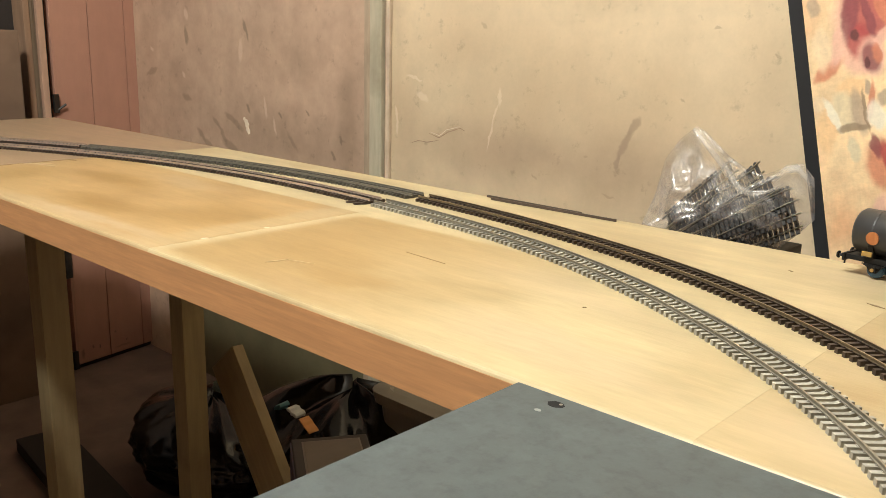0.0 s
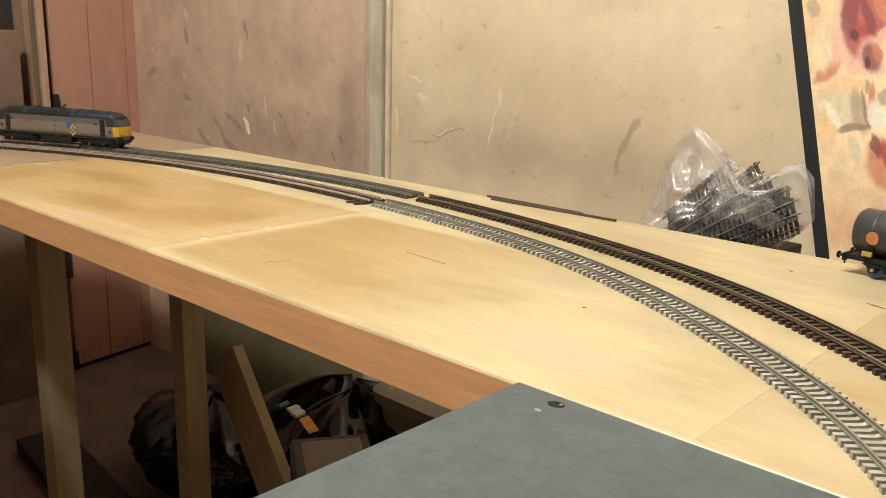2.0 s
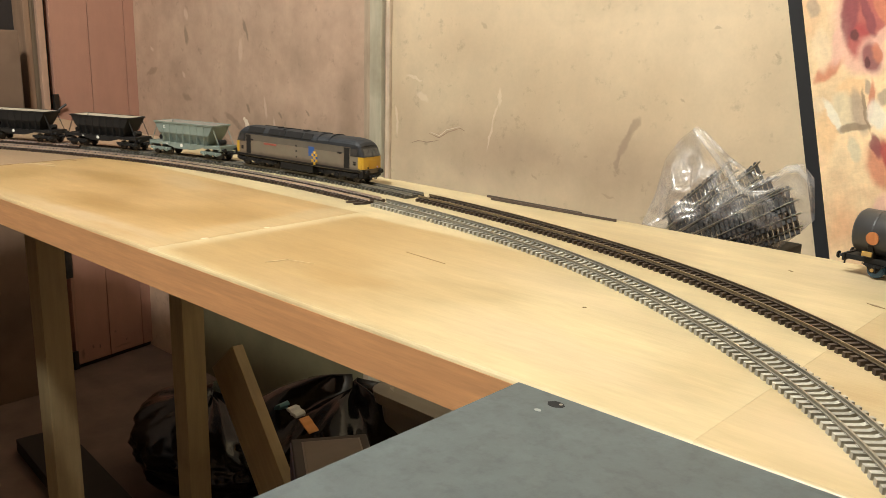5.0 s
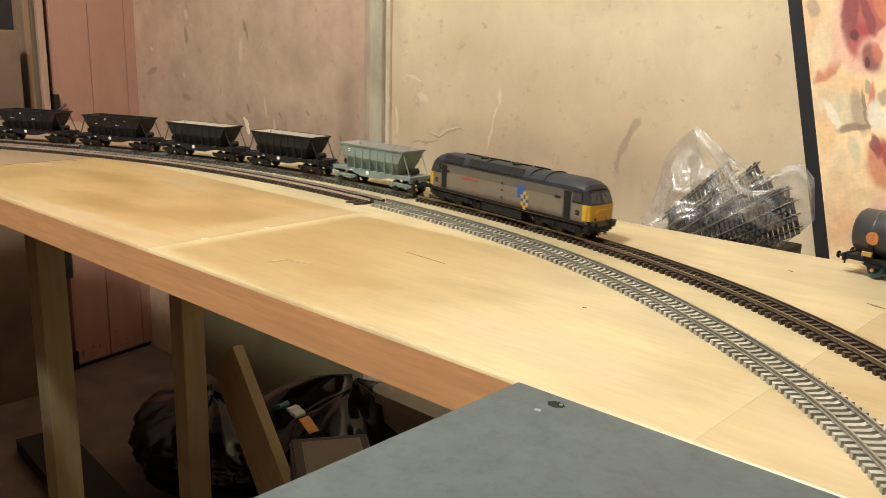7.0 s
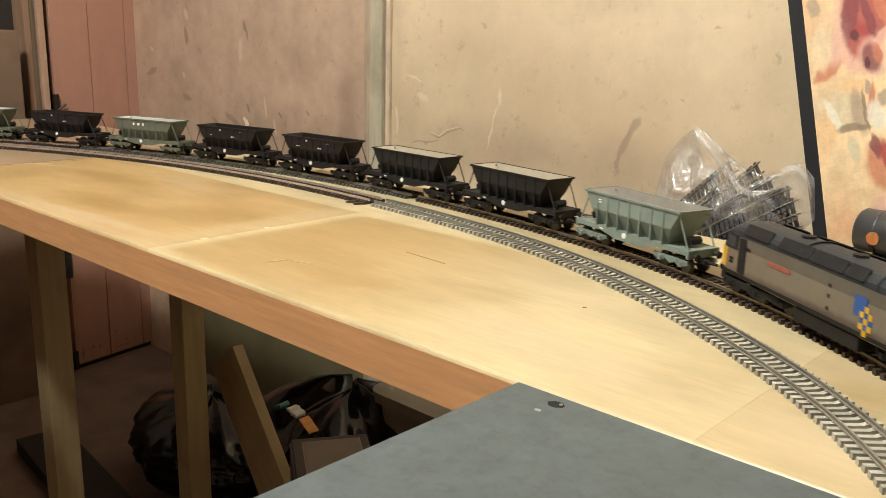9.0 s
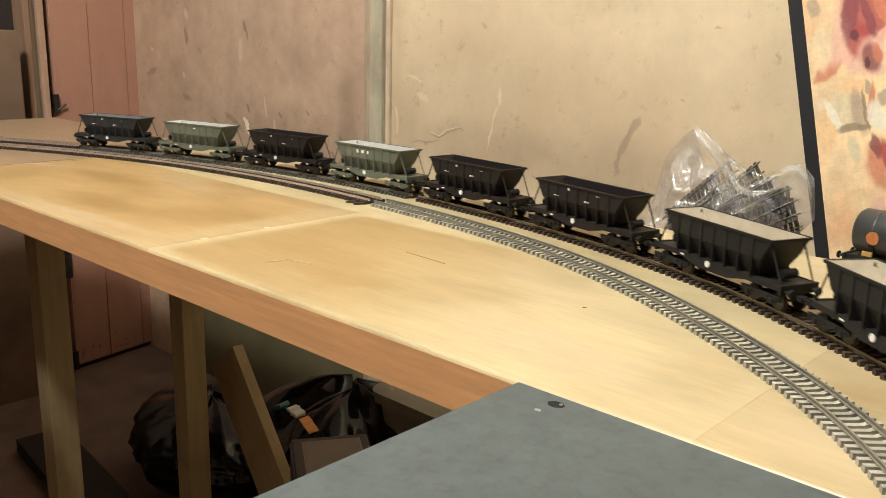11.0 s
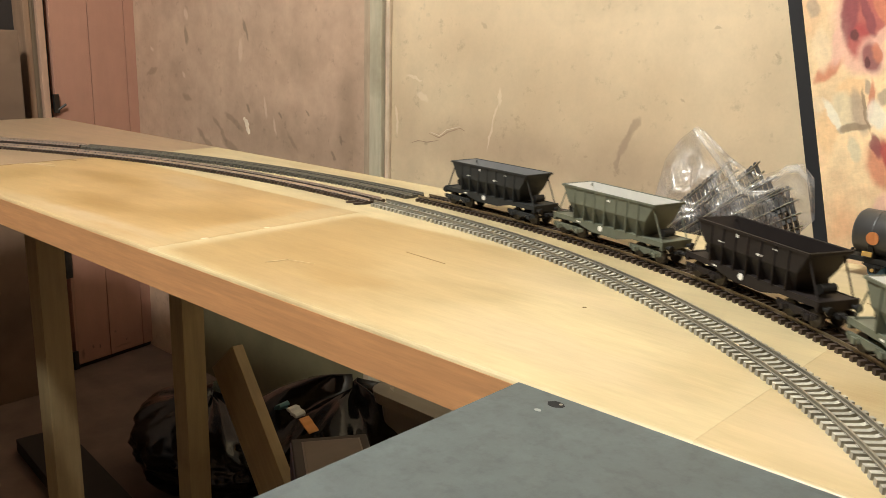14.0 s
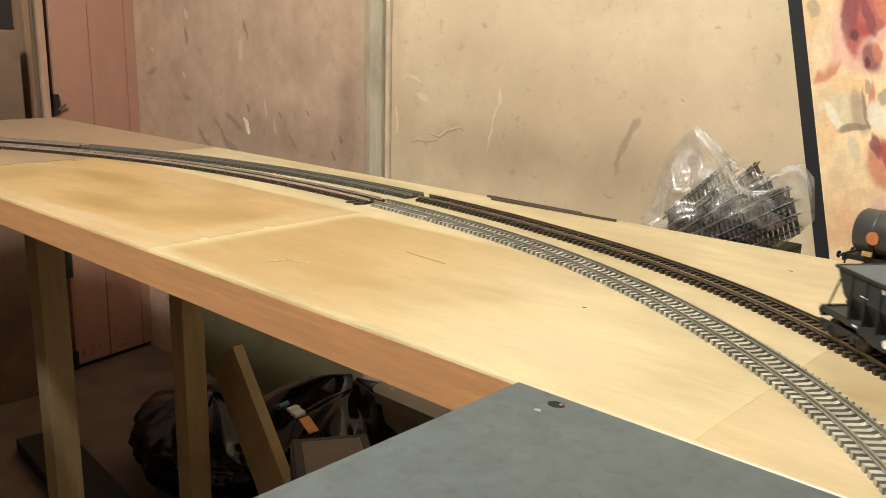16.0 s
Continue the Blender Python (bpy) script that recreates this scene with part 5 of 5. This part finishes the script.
TRAIN = [
    ("pale green weathered empty model hopper wagon", M_GREEN, M_INSIDE_REFLECTED, [(-0.037, 0.0410, 0.0040, 0.0010), (-0.037, 0.0390, 0.0040, 0.0010)]),
    ("soot-black empty model hopper wagon, pale cream inside", M_SOOT, M_INSIDE_PALE, []),
    ("soot-black empty model hopper wagon, pale cream inside", M_SOOT, M_INSIDE_PALE, []),
    ("dark brown empty model hopper wagon with tiny white marks", M_BROWN, M_BROWN, SMALL),
    ("dark brown empty model hopper wagon with tiny white marks", M_BROWN, M_BROWN, SMALL),
    ("olive green model hopper wagon with white letters, whitish inside", M_OLIVE, M_INSIDE_WHITE, VER),
    ("dark brown empty model hopper wagon with tiny white marks", M_BROWN, M_BROWN, SMALL),
    ("olive green model hopper wagon with whitish inside", M_OLIVE, M_INSIDE_WHITE, [(0.004, 0.0415, 0.0030, 0.0016)]),
    ("charcoal black model hopper wagon with grey inside, last in train", M_CHARCOAL, M_INSIDE_GREY, SMALL),
]
RAIL_Z = TOP + 0.0061
VEHICLES = []
loco, loco_bogies, loco_pivots, loco_half = locomotive()
VEHICLES.append((loco, loco_bogies, loco_pivots, -loco_half))
for i, row in enumerate(TRAIN):
    w, bg, pv, _ = hopper_wagon(*row)
    VEHICLES.append((w, bg, pv, -1.6776 + (8 - i) * 0.16534 + 0.0050))


def vehicle_pose(s, pivots):
    xa, ya, aa = on_line(s + pivots[0])
    xb, yb, ab = on_line(s + pivots[1])
    a = math.atan2(yb - ya, xb - xa)
    return pose((xa + xb) / 2, (ya + yb) / 2, RAIL_Z, 0, 0, math.degrees(a)), math.degrees(aa - a), math.degrees(ab - a)


# ---- tank wagon ----
def tank_wagon():
    th = tagged(empty("tank_wagon", pose(0.0945, 0.3835, TOP + 0.0004, 0, 0, -8)), "black weathered model tank wagon standing on the plywood", "wagon")
    M_TANK = mat("tank_black", (0.035, 0.034, 0.033), 0.4, vary=0.2, scale=60)
    M_SHELL = mat("emblem_orange", (0.40, 0.145, 0.045), 0.5, vary=0.1, scale=80)
    M_RUST = mat("wheel_blue", (0.05, 0.13, 0.22), 0.4, vary=0.2, scale=80)
    R, zc = 0.0180, 0.0352
    bm = bmesh.new()
    rings = []
    for x, r in ((-0.0485, 0.30), (-0.0475, 0.72), (-0.0460, 0.90), (-0.0435, 1.0), (0.0435, 1.0), (0.0460, 0.90), (0.0475, 0.72), (0.0485, 0.30)):
        rings.append([(x, R * r * math.cos(i * math.pi / 14), zc + R * r * math.sin(i * math.pi / 14)) for i in range(28)])
    loft(bm, rings)
    part("tank", bm, M_TANK, th, "black cylindrical tank barrel", smooth=True)
    for x in (-0.030, 0.0, 0.030):
        bm = bmesh.new()
        rings = [[(x + dx, R * 1.012 * math.cos(i * math.pi / 14), zc + R * 1.012 * math.sin(i * math.pi / 14)) for i in range(28)] for dx in (-0.0006, 0.0006)]
        loft(bm, rings)
        part("strap", bm, M_TANK, th)
    for s in (-1, 1):
        # plain orange disc where the emblem sits
        bm = bmesh.new()
        rings = []
        for k in (R - 0.0008, R + 0.0011):
            ring = []
            for i in range(14):
                a = i * 2 * math.pi / 14
                u, v = 0.0050 * math.cos(a), 0.0052 * math.sin(a)
                ph = v / R - 0.10
                ring.append((-0.0285 + u, s * k * math.cos(ph), zc + k * math.sin(ph)))
            rings.append(ring)
        loft(bm, rings)
        part("emblem", bm, M_SHELL, th, "plain orange emblem disc")
        boxed("side_member", (-0.050, 0.050, *sorted((s * 0.0115, s * 0.0135)), 0.0125, 0.0165), M_UNDER, th, 0.0004)
        boxed("data_panel", (-0.036, -0.028, *sorted((s * 0.0155, s * 0.0168)), 0.0180, 0.0218), M_OCHRE, th, 0.0002, "small yellow-brown data panel")
        for ax in (-0.0270, 0.0270):
            bm = bmesh.new()
            y0, y1 = sorted((s * 0.0112, s * 0.0128))
            prism(bm, [(ax - 0.008, 0.0125), (ax - 0.0025, 0.0050), (ax + 0.0025, 0.0050), (ax + 0.008, 0.0125)], "y", y0, y1)
            y0, y1 = sorted((s * 0.0126, s * 0.0145))
            box(bm, ax - 0.0025, ax + 0.0025, y0, y1, 0.0052, 0.0098, 0.0005)
            for k in range(3):
                box(bm, ax - 0.009 + k * 0.0015, ax + 0.009 - k * 0.0015, y0, y1, 0.0112 - k * 0.0008, 0.0118 - k * 0.0008)
            part("axle_guard", bm, M_UNDER, th)
            part_bm = bmesh.new()
            rod(part_bm, (ax, s * 0.0145, 0.0074), (ax, s * 0.0152, 0.0074), 0.0015, 10)
            part("axle_cap", part_bm, M_OCHRE, th, "yellow-brown axle cap")
    bm = bmesh.new()
    box(bm, -0.050, 0.050, -0.0115, 0.0115, 0.0135, 0.0160)
    for x in (-0.030, 0.030):
        prism(bm, [(-0.013, 0.016), (0.013, 0.016), (0.0165, 0.027), (-0.0165, 0.027)], "x", x - 0.002, x + 0.002)
    for sx in (-1, 1):
        x0, x1 = sorted((sx * 0.0495, sx * 0.0515))
        box(bm, x0, x1, -0.0155, 0.0155, 0.0110, 0.0170)
    part("underframe", bm, M_UNDER, th)
    for sx in (-1, 1):
        buffer_pair(th, sx * 0.0512, sx, 0.0142, M_UNDER)
        bm = bmesh.new()
        rod(bm, (sx * 0.050, 0, 0.0105), (sx * 0.057, 0, 0.0100), 0.001, 6)
        rod(bm, (sx * 0.056, 0, 0.0100), (sx * 0.056, 0, 0.0050), 0.0008, 6)
        part("coupling", bm, M_UNDER, th)
        bm = bmesh.new()
        for s in (-1, 1):
            rod(bm, (sx * 0.0270, s * 0.0068, 0.0070), (sx * 0.0270, s * 0.0075, 0.0070), 0.0070, 20)
            rod(bm, (sx * 0.0270, s * 0.0075, 0.0070), (sx * 0.0270, s * 0.0096, 0.0070), 0.0063, 20)
        part("wheelset", bm, M_RUST, th, "blue-tinted wheels")
    return th


M_OCHRE = mat("ochre_paint", (0.36, 0.22, 0.06), 0.5, vary=0.15, scale=80)
tank_wagon()


def motions():
    times = [i * 0.25 for i in range(65)]
    for ob, bogies, pivots, lag in VEHICLES:
        rows, turns = [], ([], [])
        for t in times:
            m, a, b = vehicle_pose(nose_at(t) + lag, pivots)
            rows.append((t, m))
            turns[0].append((t, pose(pivots[0], 0, 0, 0, 0, a)))
            turns[1].append((t, pose(pivots[1], 0, 0, 0, 0, b)))
        walk(ob, rows)
        for bg, tr in zip(bogies, turns):
            walk(bg, tr[::2])


motions()
